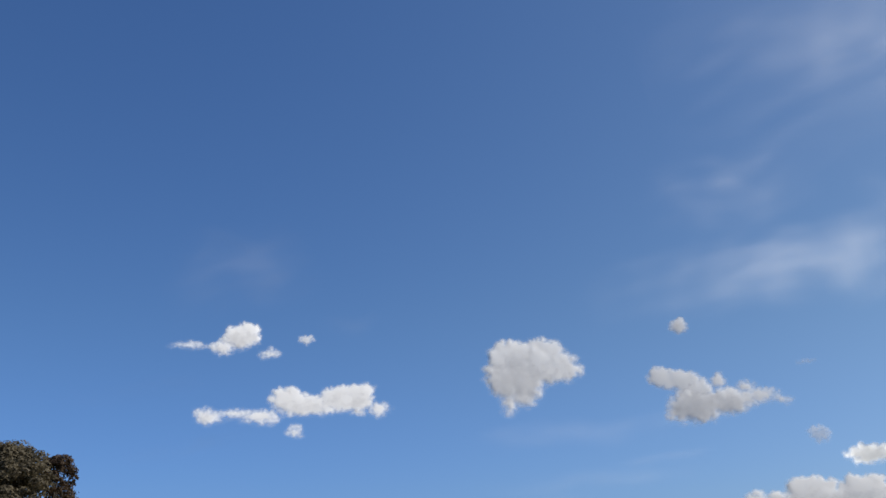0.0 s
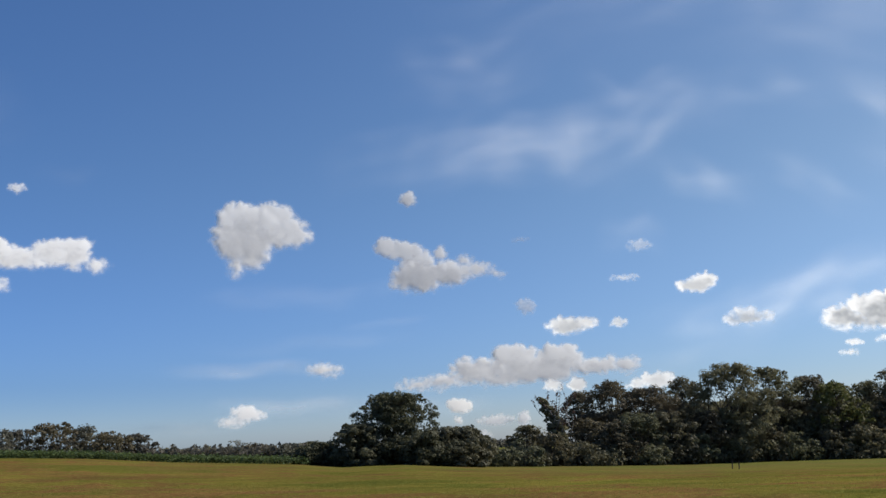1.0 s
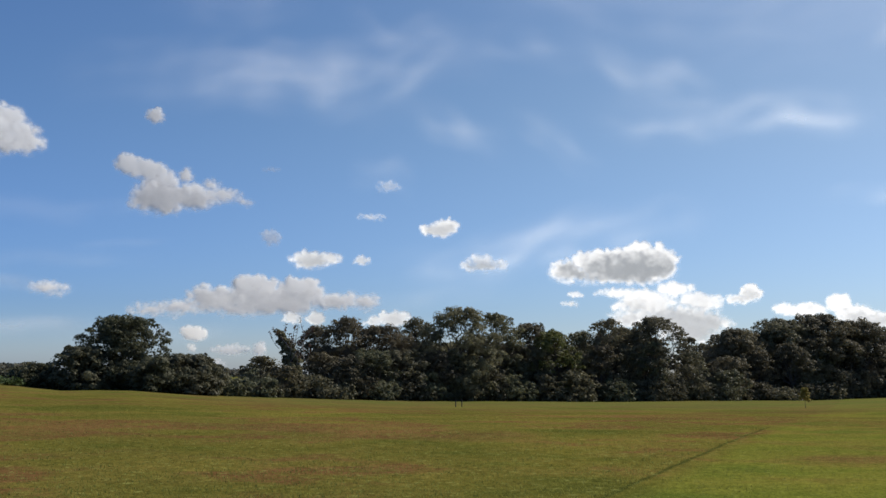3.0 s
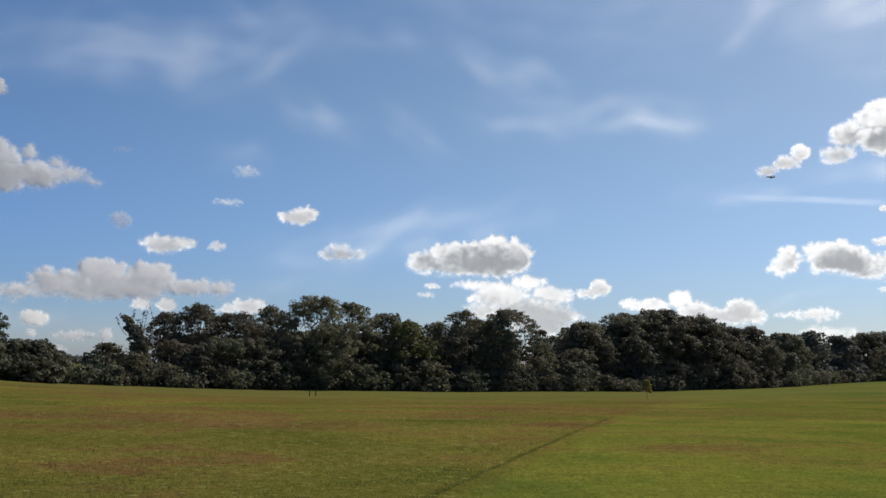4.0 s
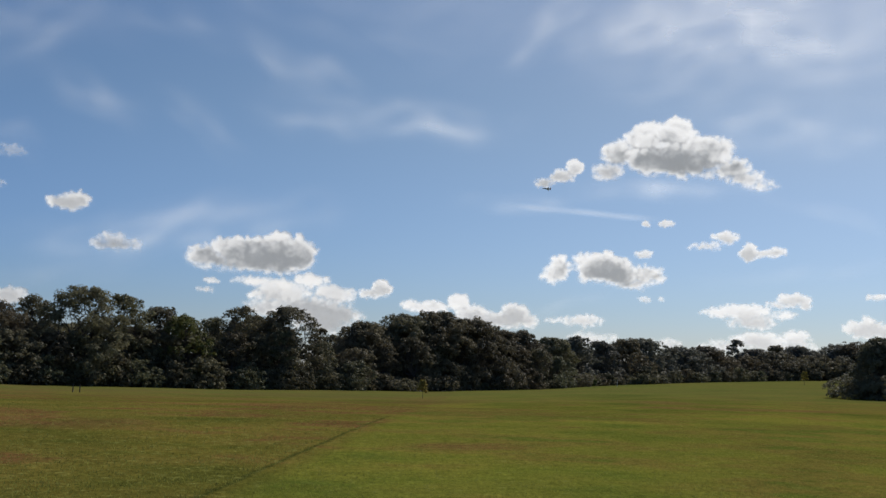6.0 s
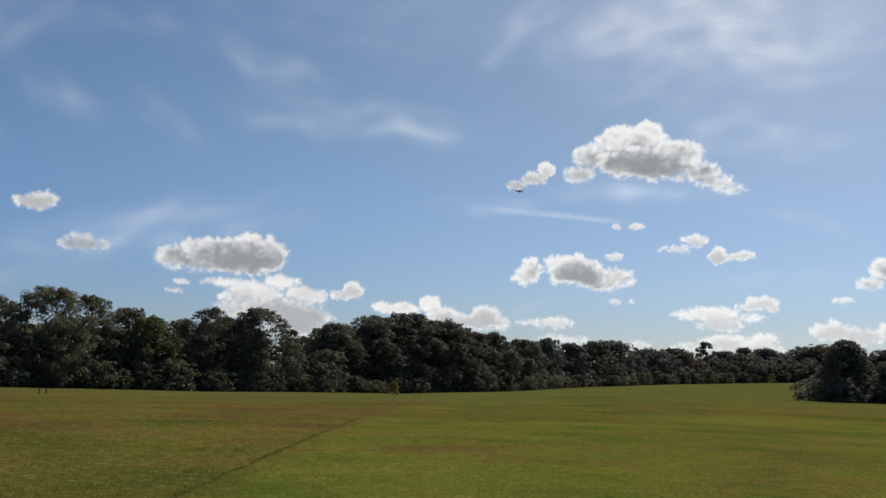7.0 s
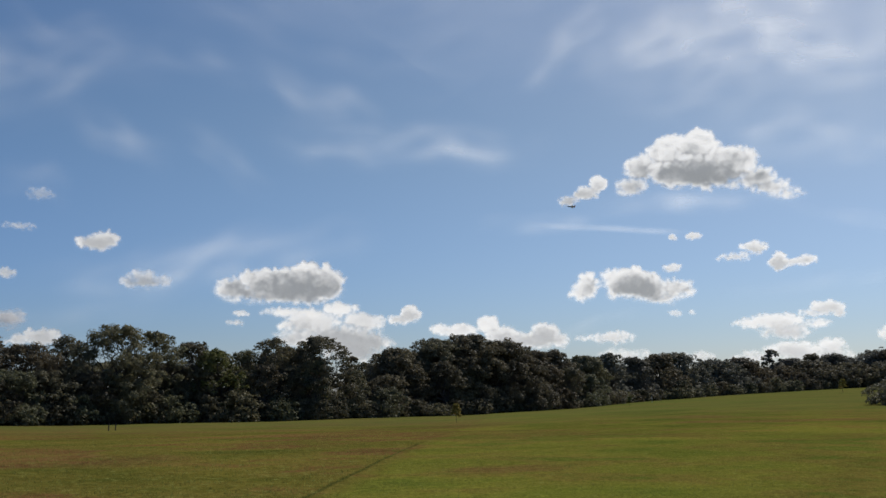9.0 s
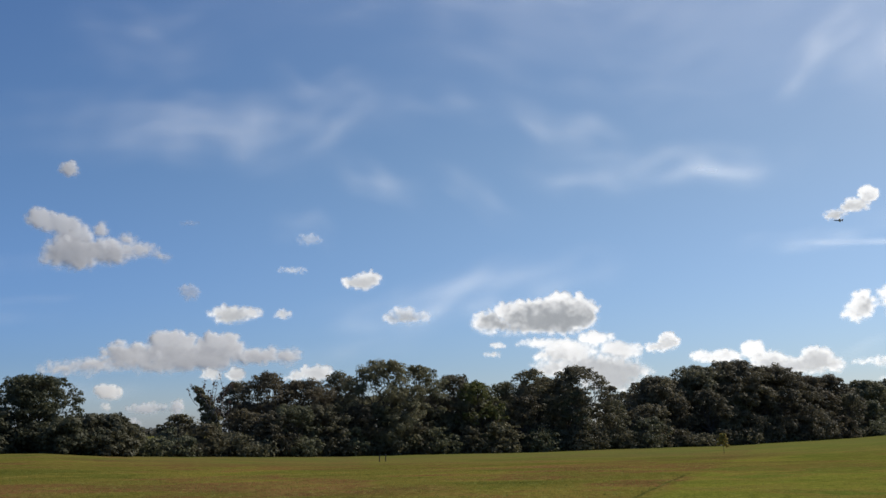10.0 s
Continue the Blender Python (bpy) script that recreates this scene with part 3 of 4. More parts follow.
# ---- dead tree with creeper ----
def snag(az, r):
    rng = np.random.default_rng(77)
    h = height_at(az, r, 2.55)
    top = new("dead_tree")
    top.location = spot(az, r)
    tagged(top, "leaning dead tree wrapped in green creeper with bare twigs", "tree", "wood edge")
    verts, faces = [], []
    tip = Vector((-1.9, 0, h * 0.97))
    bole = [(Vector((0.5, 0, -0.3)), 0.4), (Vector((0.25, 0, h * 0.4)), 0.32), (Vector((-0.3, 0, h * 0.65)), 0.24), (Vector((-1.2, 0, h * 0.85)), 0.16), (tip, 0.06)]
    tube(verts, faces, bole, 9)
    part("trunk", mesh_from("trunk", verts, faces, MAT_BARK, True), top)
    verts, faces = [], []
    tips = []
    for i in range(34):
        s = bole[rng.integers(2, 5)][0] + Vector((rng.uniform(-0.4, 3.4), rng.normal() * 0.4, rng.uniform(-2.2, -0.3)))
        e = s + Vector((rng.normal() * 0.9 + 0.1, rng.normal() * 0.5, rng.uniform(0.8, 2.4)))
        tube(verts, faces, limb(rng, s, e, 0.045, 0.018, 4), 4)
        tips += [s.lerp(e, u) for u in (0.6, 0.8, 0.95, 1.0)]
    part("twigs", mesh_from("twigs", verts, faces, MAT_TWIG, True), top, "pale bare twigs with a few withered leaves")
    lobes = []
    for i in range(26):
        u = i / 25
        k = min(int(u * 4), 3)
        c = bole[k][0].lerp(bole[k + 1][0], u * 4 - k)
        rr = (1.45 - 0.95 * u) * rng.uniform(0.8, 1.15)
        lobes.append(((c.x + rng.normal() * 0.12, c.y, max(c.z, 0.6)), (rr, rr, rr * 0.9)))
    pts, way = crown_points(rng, lobes, 45)
    part("creeper", mesh_loose("creeper", leaves_at(rng, pts, 0.22, way), MAT_LEAF), top, "dark green creeper round the trunk")
    pts = np.array([list(t + Vector(rng.normal(size=3)) * 0.1) for t in tips for _ in range(2)])
    part("leaves", mesh_loose("leaves", leaves_at(rng, pts, 0.24), MAT_LEAF_BROWN), top, "sparse withered leaves")


snag(-28.45, 122)


# ---- crop beside the field ----
def crop():
    rng = np.random.default_rng(8)
    pts = []
    for az in np.arange(-66, -42.9, 0.3):
        for row in range(16):
            r = 115.5 + row * 2.2 + rng.uniform(-0.4, 0.4)
            p = spot(az + rng.uniform(-0.15, 0.15), r)
            n = 60 if row < 4 else 14
            q = rng.normal(size=(n, 3)) * np.array([0.45, 0.4, 0.2]) + np.array([p.x, p.y, p.z + 0.42])
            pts.append(q[q[:, 2] > p.z])
    pts = np.concatenate(pts)
    ob = new("crop", mesh_loose("crop", leaves_at(rng, pts, 0.26, np.tile((0.0, 0.0, 0.7), (len(pts), 1))), MAT_CROP))
    tagged(ob, "low green leafy crop rows beyond the mown grass", "crop", kind="stuff")


crop()


# ---- grass blades ----
def grass():
    rng = np.random.default_rng(9)
    n = 90000
    az = rng.uniform(-64, 34, n)
    r = 1 / rng.uniform(1 / 55, 1 / 10.5, n)
    zs = np.array([terrain(a, d) for a, d in zip(az, r)])
    x, y = r * np.sin(np.radians(az)), r * np.cos(np.radians(az))
    side = MOW[0] * x + MOW[1] * y + MOW[2] + 0.15
    clump = np.sin(x * 2.2 + 1.3 * np.sin(y * 1.7)) * np.sin(y * 2.0 + 1.1 * np.sin(x * 1.3))
    h = np.where(side > 0, 0.014, 0.024) * rng.uniform(0.5, 1.3, n) * (1 + 0.4 * clump)
    h = np.where(np.abs(side + 0.1) < 0.15, h * 1.2, h)
    w = 0.003 + 0.00038 * r
    t = rng.uniform(0, 2 * math.pi, n)
    dx, dy = np.cos(t) * w, np.sin(t) * w
    lx, ly = rng.normal(size=n) * h * 0.5, rng.normal(size=n) * h * 0.5
    v = np.zeros((n, 4, 3))
    v[:, 0] = np.stack([x - dx, y - dy, zs - 0.01], 1)
    v[:, 1] = np.stack([x + dx, y + dy, zs - 0.01], 1)
    v[:, 2] = np.stack([x + lx + dx * 0.25, y + ly + dy * 0.25, zs + h], 1)
    v[:, 3] = np.stack([x + lx - dx * 0.25, y + ly - dy * 0.25, zs + h], 1)
    ob = new("grass", mesh_loose("grass", v, leaf_material("grass_blade", (0.11, 0.112, 0.02), (0.3, 0.285, 0.07), 0.55, 0.8)))
    tagged(ob, "short mown grass with tufts of longer blades", "grass", kind="stuff")


grass()


# ---- model aircraft ----
MAT_JET_WHITE = solid_material("white_foam_paint", (0.72, 0.72, 0.72), (0.8, 0.8, 0.8), 5, 0.4)
MAT_JET_DARK = solid_material("dark_grey_paint", (0.04, 0.045, 0.05), (0.07, 0.075, 0.08), 5, 0.45)
MAT_JET_RED = solid_material("orange_red_paint", (0.45, 0.1, 0.04), (0.55, 0.14, 0.05), 5, 0.45)
MAT_CANOPY = solid_material("smoked_canopy", (0.01, 0.012, 0.015), (0.02, 0.022, 0.026), 5, 0.12)


def loft(name, rings, mat, parent, label=""):
    """Skins a row of closed rings of points."""
    verts, faces = [], []
    n = len(rings[0])
    for ring in rings:
        verts += ring
    for i in range(len(rings) - 1):
        for s in range(n):
            k = (s + 1) % n
            faces.append((i * n + s, i * n + k, (i + 1) * n + k, (i + 1) * n + s))
    faces += [tuple(range(n))[::-1], tuple((len(rings) - 1) * n + s for s in range(n))]
    return part(name, mesh_from(name, verts, faces, mat, True), parent, label)


def ellipse(x, zc, ry, rz, n=14):
    return [Vector((x, ry * math.cos(2 * math.pi * s / n), zc + rz * math.sin(2 * math.pi * s / n))) for s in range(n)]


def panel(name, root, tip, thick, mat, parent, label=""):
    """A tapered wing panel between two chords (front point, back point)."""
    rings = []
    for f, b in (root, tip):
        f, b = Vector(f), Vector(b)
        up = (Vector(tip[0]) - Vector(root[0])).cross(b - f).normalized() * thick
        rings.append([f, f.lerp(b, 0.3) + up, b, f.lerp(b, 0.3) - up])
    return loft(name, rings, mat, parent, label)


def aircraft(az, el, dist):
    top = new("model_aircraft")
    tagged(top, "small white and dark model jet aircraft in flight", "model aircraft")
    loft("fuselage", [ellipse(x, z, a, b) for x, z, a, b in ((-0.85, 0, 0.015, 0.015), (-0.7, 0, 0.05, 0.05), (-0.4, 0.01, 0.085, 0.09), (0, 0.01, 0.1, 0.1), (0.4, 0.01, 0.095, 0.09), (0.7, 0.02, 0.07, 0.07), (0.82, 0.02, 0.06, 0.06))], MAT_JET_DARK, top, "dark grey fuselage")
    loft("canopy", [ellipse(x, 0.09, a, b, 10) for x, a, b in ((-0.52, 0.01, 0.01), (-0.42, 0.045, 0.05), (-0.28, 0.05, 0.06), (-0.1, 0.02, 0.02))], MAT_CANOPY, top, "smoked canopy")
    loft("spine", [ellipse(x, 0.08, a, b, 10) for x, a, b in ((-0.12, 0.02, 0.02), (0.05, 0.055, 0.045), (0.45, 0.05, 0.045), (0.72, 0.02, 0.015))], MAT_JET_WHITE, top, "white painted spine")
    for s in (-1, 1):
        panel("wing", ((-0.1, 0.08 * s, 0), (0.42, 0.08 * s, 0)), ((0.3, 0.62 * s, 0.02), (0.46, 0.62 * s, 0.02)), 0.018, MAT_JET_WHITE, top, "white wing")
        panel("tailplane", ((0.55, 0.06 * s, 0.02), (0.82, 0.06 * s, 0.02)), ((0.74, 0.32 * s, 0.03), (0.86, 0.32 * s, 0.03)), 0.012, MAT_JET_RED, top, "orange-red tailplane")
    panel("fin", ((0.5, 0, 0.08), (0.82, 0, 0.08)), ((0.78, 0, 0.38), (0.92, 0, 0.38)), 0.012, MAT_JET_DARK, top, "dark tail fin")
    top.matrix_world = Matrix.Translation(direction(az, el) * dist + Vector((0, 0, EYE))) @ pose(0, 0, 0, -18, 6, -10)


def direction(az, el):
    a, e = radians(az), radians(el)
    return Vector((math.sin(a) * math.cos(e), math.cos(a) * math.cos(e), math.sin(e)))


aircraft(7.95, 10.9, 190)


# ---- clouds ----
def cloud_material(name, grain, lo, hi, thin, thick, torn):
    """Droplets: light passes where thin, painted shade greys the colour where thick, clears towards its edges."""
    m, t, out = material(name)
    att = t.nodes.new("ShaderNodeAttribute")
    att.attribute_name = "puff"
    coord = t.nodes.new("ShaderNodeTexCoord").outputs["Object"]
    mp = t.nodes.new("ShaderNodeMapping")
    mp.inputs["Scale"].default_value = grain
    t.links.new(coord, mp.inputs["Vector"])
    n = noise_tex(t, mp.outputs[0], 1.0, 6, 0.6)
    n.inputs["Distortion"].default_value = 0.6
    d = maths(t, "ADD", att.outputs["Fac"], maths(t, "MULTIPLY", maths(t, "SUBTRACT", n.outputs["Fac"], 0.5), maths(t, "MULTIPLY", maths(t, "ADD", att.outputs["Fac"], 0.1, True), torn)))
    mr = t.nodes.new("ShaderNodeMapRange")
    mr.interpolation_type = "SMOOTHSTEP"
    mr.inputs["From Min"].default_value, mr.inputs["From Max"].default_value = lo, hi
    t.links.new(d, mr.inputs["Value"])
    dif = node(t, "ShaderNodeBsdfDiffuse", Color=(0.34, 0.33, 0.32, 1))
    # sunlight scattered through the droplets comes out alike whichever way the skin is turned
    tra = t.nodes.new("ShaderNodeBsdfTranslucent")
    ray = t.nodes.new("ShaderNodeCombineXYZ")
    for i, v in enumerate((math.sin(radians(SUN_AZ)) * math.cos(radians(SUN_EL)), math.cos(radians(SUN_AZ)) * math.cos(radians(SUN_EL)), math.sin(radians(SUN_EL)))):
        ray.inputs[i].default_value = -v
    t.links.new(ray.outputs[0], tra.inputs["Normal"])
    cloud_shade = t.nodes.new("ShaderNodeAttribute")
    cloud_shade.attribute_name = "cloud_shade"
    depth = maths(t, "ADD", cloud_shade.outputs["Fac"], maths(t, "MULTIPLY", maths(t, "SUBTRACT", n.outputs["Fac"], 0.5), 0.35))
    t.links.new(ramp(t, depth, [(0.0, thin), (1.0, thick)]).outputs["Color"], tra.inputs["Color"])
    # on the sunny side the same painted shade dims the colour less
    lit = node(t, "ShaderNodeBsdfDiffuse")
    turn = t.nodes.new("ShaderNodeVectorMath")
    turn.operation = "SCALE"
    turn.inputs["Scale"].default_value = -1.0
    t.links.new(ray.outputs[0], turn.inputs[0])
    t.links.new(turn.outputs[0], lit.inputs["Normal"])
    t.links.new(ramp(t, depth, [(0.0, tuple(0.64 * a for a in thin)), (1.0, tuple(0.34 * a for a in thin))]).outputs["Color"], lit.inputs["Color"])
    scatter = t.nodes.new("ShaderNodeAddShader")
    t.links.new(lit.outputs[0], scatter.inputs[0])
    t.links.new(tra.outputs[0], scatter.inputs[1])
    body = t.nodes.new("ShaderNodeAddShader")
    t.links.new(dif.outputs[0], body.inputs[0])
    t.links.new(scatter.outputs[0], body.inputs[1])
    clear = t.nodes.new("ShaderNodeBsdfTransparent")
    mx = t.nodes.new("ShaderNodeMixShader")
    t.links.new(mr.outputs[0], mx.inputs["Fac"])
    t.links.new(clear.outputs[0], mx.inputs[1])
    t.links.new(body.outputs[0], mx.inputs[2])
    t.links.new(mx.outputs[0], out.inputs["Surface"])
    return m


# pale colour for bright edges, blue-grey for the shade painted into the bodies
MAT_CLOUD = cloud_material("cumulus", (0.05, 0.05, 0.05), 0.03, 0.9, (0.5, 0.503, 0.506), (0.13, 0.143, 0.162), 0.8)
MAT_CIRRUS = cloud_material("cirrus", (0.0011, 0.005, 0.005), 0.02, 2.3, (0.62, 0.62, 0.62), (0.62, 0.62, 0.62), 0.9)


def fbm(x, y, seed, octaves=4, gain=0.5):
    """Smooth fractal noise from -1 to 1 over arrays of places."""
    table = np.random.default_rng(seed).uniform(-1, 1, (64, 64))
    total, amp, norm = np.zeros(x.shape), 1.0, 0.0
    for _ in range(octaves):
        xi, yi = np.floor(x).astype(int), np.floor(y).astype(int)
        fx, fy = x - xi, y - yi
        fx, fy = fx * fx * (3 - 2 * fx), fy * fy * (3 - 2 * fy)
        a, b = table[yi % 64, xi % 64], table[yi % 64, (xi + 1) % 64]
        c, d = table[(yi + 1) % 64, xi % 64], table[(yi + 1) % 64, (xi + 1) % 64]
        total += amp * ((a + (b - a) * fx) * (1 - fy) + (c + (d - c) * fx) * fy)
        norm += amp
        amp *= gain
        x, y = x * 2.07 + 13.7, y * 2.07 + 5.3
    return total / norm


def blur(a, times):
    for _ in range(times):
        b = np.pad(a, 1, mode="edge")
        a = (a * 2 + b[:-2, 1:-1] + b[2:, 1:-1] + b[1:-1, :-2] + b[1:-1, 2:]) / 6
    return a


def cloud(lobes, seed, label, full=1.0, nearer=0.0):
    """A cumulus body of heaped puffs: azimuth, elevation and two half-widths in degrees for each main lobe."""
    rng = np.random.default_rng(seed + 900)
    az0 = sum(l[0] for l in lobes) / len(lobes)
    el0 = sum(l[1] for l in lobes) / len(lobes)
    ce = math.cos(radians(el0))
    dist = 4350.0 - 65.0 * el0 - nearer
    ls = [((a - az0) * ce, e - el0, ra * 1.04, re * 1.06) for a, e, ra, re in lobes]
    size = sum(l[2] + l[3] for l in ls) / len(ls) / 2
    facing = max(0.0, math.cos(radians(az0 - SUN_AZ)))
    step = 0.04 if size < 0.75 else 0.055
    puffs = []
    for cx, cy, ra, re in ls:
        m = min(ra, re * 1.25)
        puffs.append((cx, cy, 0.0, ra * 0.84, re * 0.84, m * 0.85))
        for _ in range(int(7 + 6 * ra / re)):
            t = rng.uniform(-0.15, 1.15) * math.pi if rng.uniform() < 0.75 else rng.uniform(0, 2 * math.pi)
            r = m * rng.uniform(0.2, 0.45)
            k = rng.uniform(0.55, 1.0) ** 0.6
            px, py = cx + math.cos(t) * (ra * 1.04 - r) * k, cy + math.sin(t) * (re * 1.06 - r * 0.9) * k
            pz = m * rng.uniform(0.0, 0.75) * (1 - 0.5 * k)
            puffs.append((px, py, pz, r * 1.08, r * 0.95, r))
            for d in unit(rng, 7):
                r2 = r * rng.uniform(0.25, 0.55)
                puffs.append((px + d[0] * r * 0.82, py + (d[1] * 0.8 + 0.2) * r * 0.8, pz + abs(d[2]) * r * 0.7, r2, r2, r2))
    pad = 0.35
    x0, x1 = min(p[0] - p[3] for p in puffs) - pad, max(p[0] + p[3] for p in puffs) + pad
    y0, y1 = min(p[1] - p[4] for p in puffs) - pad, max(p[1] + p[4] for p in puffs) + pad
    gx, gy = np.arange(x0, x1, step), np.arange(y0, y1, step)
    nx, ny = len(gx), len(gy)
    x, y = np.meshgrid(gx, gy)
    tall = np.clip((y - y0 - pad) / max(y1 - y0 - 2 * pad, 0.1), 0, 1)
    # the air tears the puffs, most of all at the base
    reach = min(1.0, size)
    torn = (0.20 + 0.12 * (1 - full)) * reach * (1.5 - 0.8 * tall)
    fine = (0.05 + 0.1 * (1 - full)) * reach * (1.5 - 0.8 * tall)
    wx = x + torn * fbm(x * 1.5 / reach, y * 1.8 / reach, seed * 4, 3) + fine * fbm(x * 6 / reach, y * 7 / reach, seed * 4 + 1, 4, 0.6)
    wy = y + torn * 0.8 * fbm(x * 1.5 / reach + 7, y * 1.8 / reach, seed * 4 + 2, 3) + fine * fbm(x * 6 / reach, y * 7 / reach, seed * 4 + 3, 4, 0.6)
    front, back, near = np.zeros((ny, nx)), np.zeros((ny, nx)), np.full((ny, nx), -9.0)
    joined = np.zeros((ny, nx))
    for px, py, pz, rx, ry, rz in puffs:
        i0, i1 = max(0, int((px - rx - x0) / step) - 12), min(nx, int((px + rx - x0) / step) + 13)
        j0, j1 = max(0, int((py - ry - y0) / step) - 12), min(ny, int((py + ry - y0) / step) + 13)
        w = (slice(j0, j1), slice(i0, i1))
        d2 = ((wx[w] - px) / rx) ** 2 + ((wy[w] - py) / ry) ** 2
        s = rz * np.sqrt(np.maximum(0, 1 - d2))
        front[w] = np.maximum(front[w], np.where(d2 < 1, pz + s, 0))
        back[w] = np.maximum(back[w], np.where(d2 < 1, s - pz * 0.4, 0))
        edge = (1 - np.sqrt(d2)) * min(rx, ry)
        near[w] = np.maximum(near[w], edge)
        if pz == 0.0:
            joined[w] += np.exp(np.minimum(edge * 7 / reach, 40))
    near = np.maximum(near, np.log(joined + 1e-4) * reach / 7)
    thick = front + back
    lumps = blur(front, 1) - blur(front, 22 if size > 0.75 else 14)
    # crisp heads above, a frayed skirt below
    rim = near + reach * (0.07 + 0.15 * (1 - tall)) * fbm(x * 4.5 / reach, y * 5.5 / reach, seed * 4 + 5, 4, 0.6)
    soft = 1.45 - 0.45 * smooth(0.25, 0.45, facing)
    lo, hi = -reach * soft * (0.26 - 0.18 * tall), reach * soft * (0.5 - 0.26 * tall)
    dens = np.clip((rim - lo) / (hi - lo), 0, 1)
    dens = blur(dens * dens * (3 - 2 * dens), 1) * full
    # shade painted into the colour: greyest low in the middle, least in the heads and in small clouds
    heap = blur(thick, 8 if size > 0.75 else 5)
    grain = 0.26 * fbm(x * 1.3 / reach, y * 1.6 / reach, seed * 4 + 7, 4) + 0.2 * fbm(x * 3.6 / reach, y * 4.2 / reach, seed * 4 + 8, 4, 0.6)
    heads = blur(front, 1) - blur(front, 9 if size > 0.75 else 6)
    cloud_shade = (heap / max(float(heap.max()), 0.01)) ** 0.75 * (1.36 - 1.0 * tall) + 0.85 * grain - (0.8 * lumps + 1.4 * heads) / min(1.0, 0.25 + 0.6 * size)
    cloud_shade = np.clip((cloud_shade - 0.3) / 0.62, 0, 1)
    # painted shade eased off away from the sun and for low, hazy clouds
    cloud_shade = blur(cloud_shade * cloud_shade * (3 - 2 * cloud_shade), 1) * min(1.0, float(heap.max()) / 1.7) * (0.8 + 0.2 * smooth(0.3, 0.6, facing)) * (0.65 + 0.35 * smooth(3.0, 5.5, el0))
    rise = 0.2 - 0.1 * (facing > 0.4)
    # clouds away from the sun lie back towards it
    lean = 1.35 * (1 - (facing > 0.4)) * (y - y0)
    keep = (near > -0.45 * reach) & (dens > 0.015)
    ahead = direction(az0, el0)
    right = Vector((math.cos(radians(az0)), -math.sin(radians(az0)), 0))
    up = right.cross(ahead)
    k = math.pi / 180 * dist
    A, R, U = np.array(ahead), np.array(right), np.array(up)
    flat = A * dist + (x[..., None] * R + y[..., None] * U) * k
    relief = blur(blur(front, 3) * np.clip(dens * 1.3, 0, 1), 3)
    skin_front = flat * (1 + ((lean - relief * rise) * k / dist)[..., None]) - A * dist
    skin_back = flat * (1 + ((lean + 0.02 + blur(back, 2) * 0.12) * k / dist)[..., None]) - A * dist
    ids = np.full((ny, nx), -1)
    ids[keep] = np.arange(keep.sum())
    solid = keep & (blur(dens, 2) > 0.3)
    f, g = [np.stack([ids[:-1, :-1][q], ids[:-1, 1:][q], ids[1:, 1:][q], ids[1:, :-1][q]], 1)
            for q in [m[:-1, :-1] & m[:-1, 1:] & m[1:, :-1] & m[1:, 1:] for m in (keep, solid)]]
    n = int(keep.sum())
    verts = np.concatenate([skin_front[keep], skin_back[keep]])
    faces = np.concatenate([f, g[:, ::-1] + n])
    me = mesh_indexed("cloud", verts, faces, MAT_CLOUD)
    # the far side is a thin veil that the sun shines through
    puff = np.concatenate([dens[keep], dens[keep] * 0.2])
    me.attributes.new("puff", "FLOAT", "POINT").data.foreach_set("value", puff.astype(np.float32))
    me.attributes.new("cloud_shade", "FLOAT", "POINT").data.foreach_set("value", np.concatenate([cloud_shade[keep], cloud_shade[keep]]).astype(np.float32))
    ob = new("cloud", me)
    ob.location = ahead * dist
    tagged(ob, label, "cloud", "cumulus clouds")


def cirrus(az, el, half_w, half_h, tilt, strength, seed, dist=4700.0):
    """A thin streaked veil of high cloud; tilt in degrees, rising to the right."""
    ahead = direction(az, el)
    right = Vector((math.cos(radians(az)), -math.sin(radians(az)), 0))
    up = right.cross(ahead)
    k = math.pi / 180 * dist
    n = 24
    verts, faces, dens = [], [], []
    for j in range(n + 1):
        for i in range(n + 1):
            u, v = i / n * 2 - 1, j / n * 2 - 1
            bow = noise.noise(Vector((u * 1.5 + seed * 3.7, seed * 1.3, 0))) * 0.5
            q = Vector((u * half_w * 0.25 + seed * 5.1, v * half_h * 0.5, seed * 2.0))
            f = max(0.0, 1 - u * u) ** 1.5 * max(0.0, 1 - v * v) ** 1.6
            verts.append((u * half_w * k, (v + bow * (1 - u * u)) * half_h * k, 12 * noise.noise(q)))
            dens.append(f * strength * (0.75 + 0.6 * noise.noise(q * 2)))
    for j in range(n):
        for i in range(n):
            a = j * (n + 1) + i
            faces.append((a, a + 1, a + n + 2, a + n + 1))
    me = mesh_from("cirrus_cloud", verts, faces, MAT_CIRRUS, True)
    me.attributes.new("puff", "FLOAT", "POINT").data.foreach_set("value", dens)
    ob = new("cirrus_cloud", me)
    turn = Matrix((right, up, -ahead)).transposed().to_4x4()
    ob.matrix_world = Matrix.Translation(ahead * dist) @ turn @ pose(0, 0, 0, 0, 0, tilt)
    tagged(ob, "thin streaked white cirrus veil high in the sky", "cirrus cloud", "cirrus veils")


cirrus(-13.30, 7.80, 12.41, 2.35, 12, 0.67, 1)
cirrus(0.74, 14.82, 7.63, 1.88, -1, 0.65, 2)
cirrus(-6.13, 14.71, 5.76, 2.09, -8, 0.48, 3)
cirrus(-19.23, 14.58, 4.88, 1.35, -25, 0.44, 4)
cirrus(-6.79, 17.59, 5.24, 1.57, -21, 0.48, 5)
cirrus(-12.88, 13.68, 4.29, 1.55, -33, 0.40, 6)
cirrus(19.87, 19.75, 13.46, 4.54, -1, 0.88, 7)
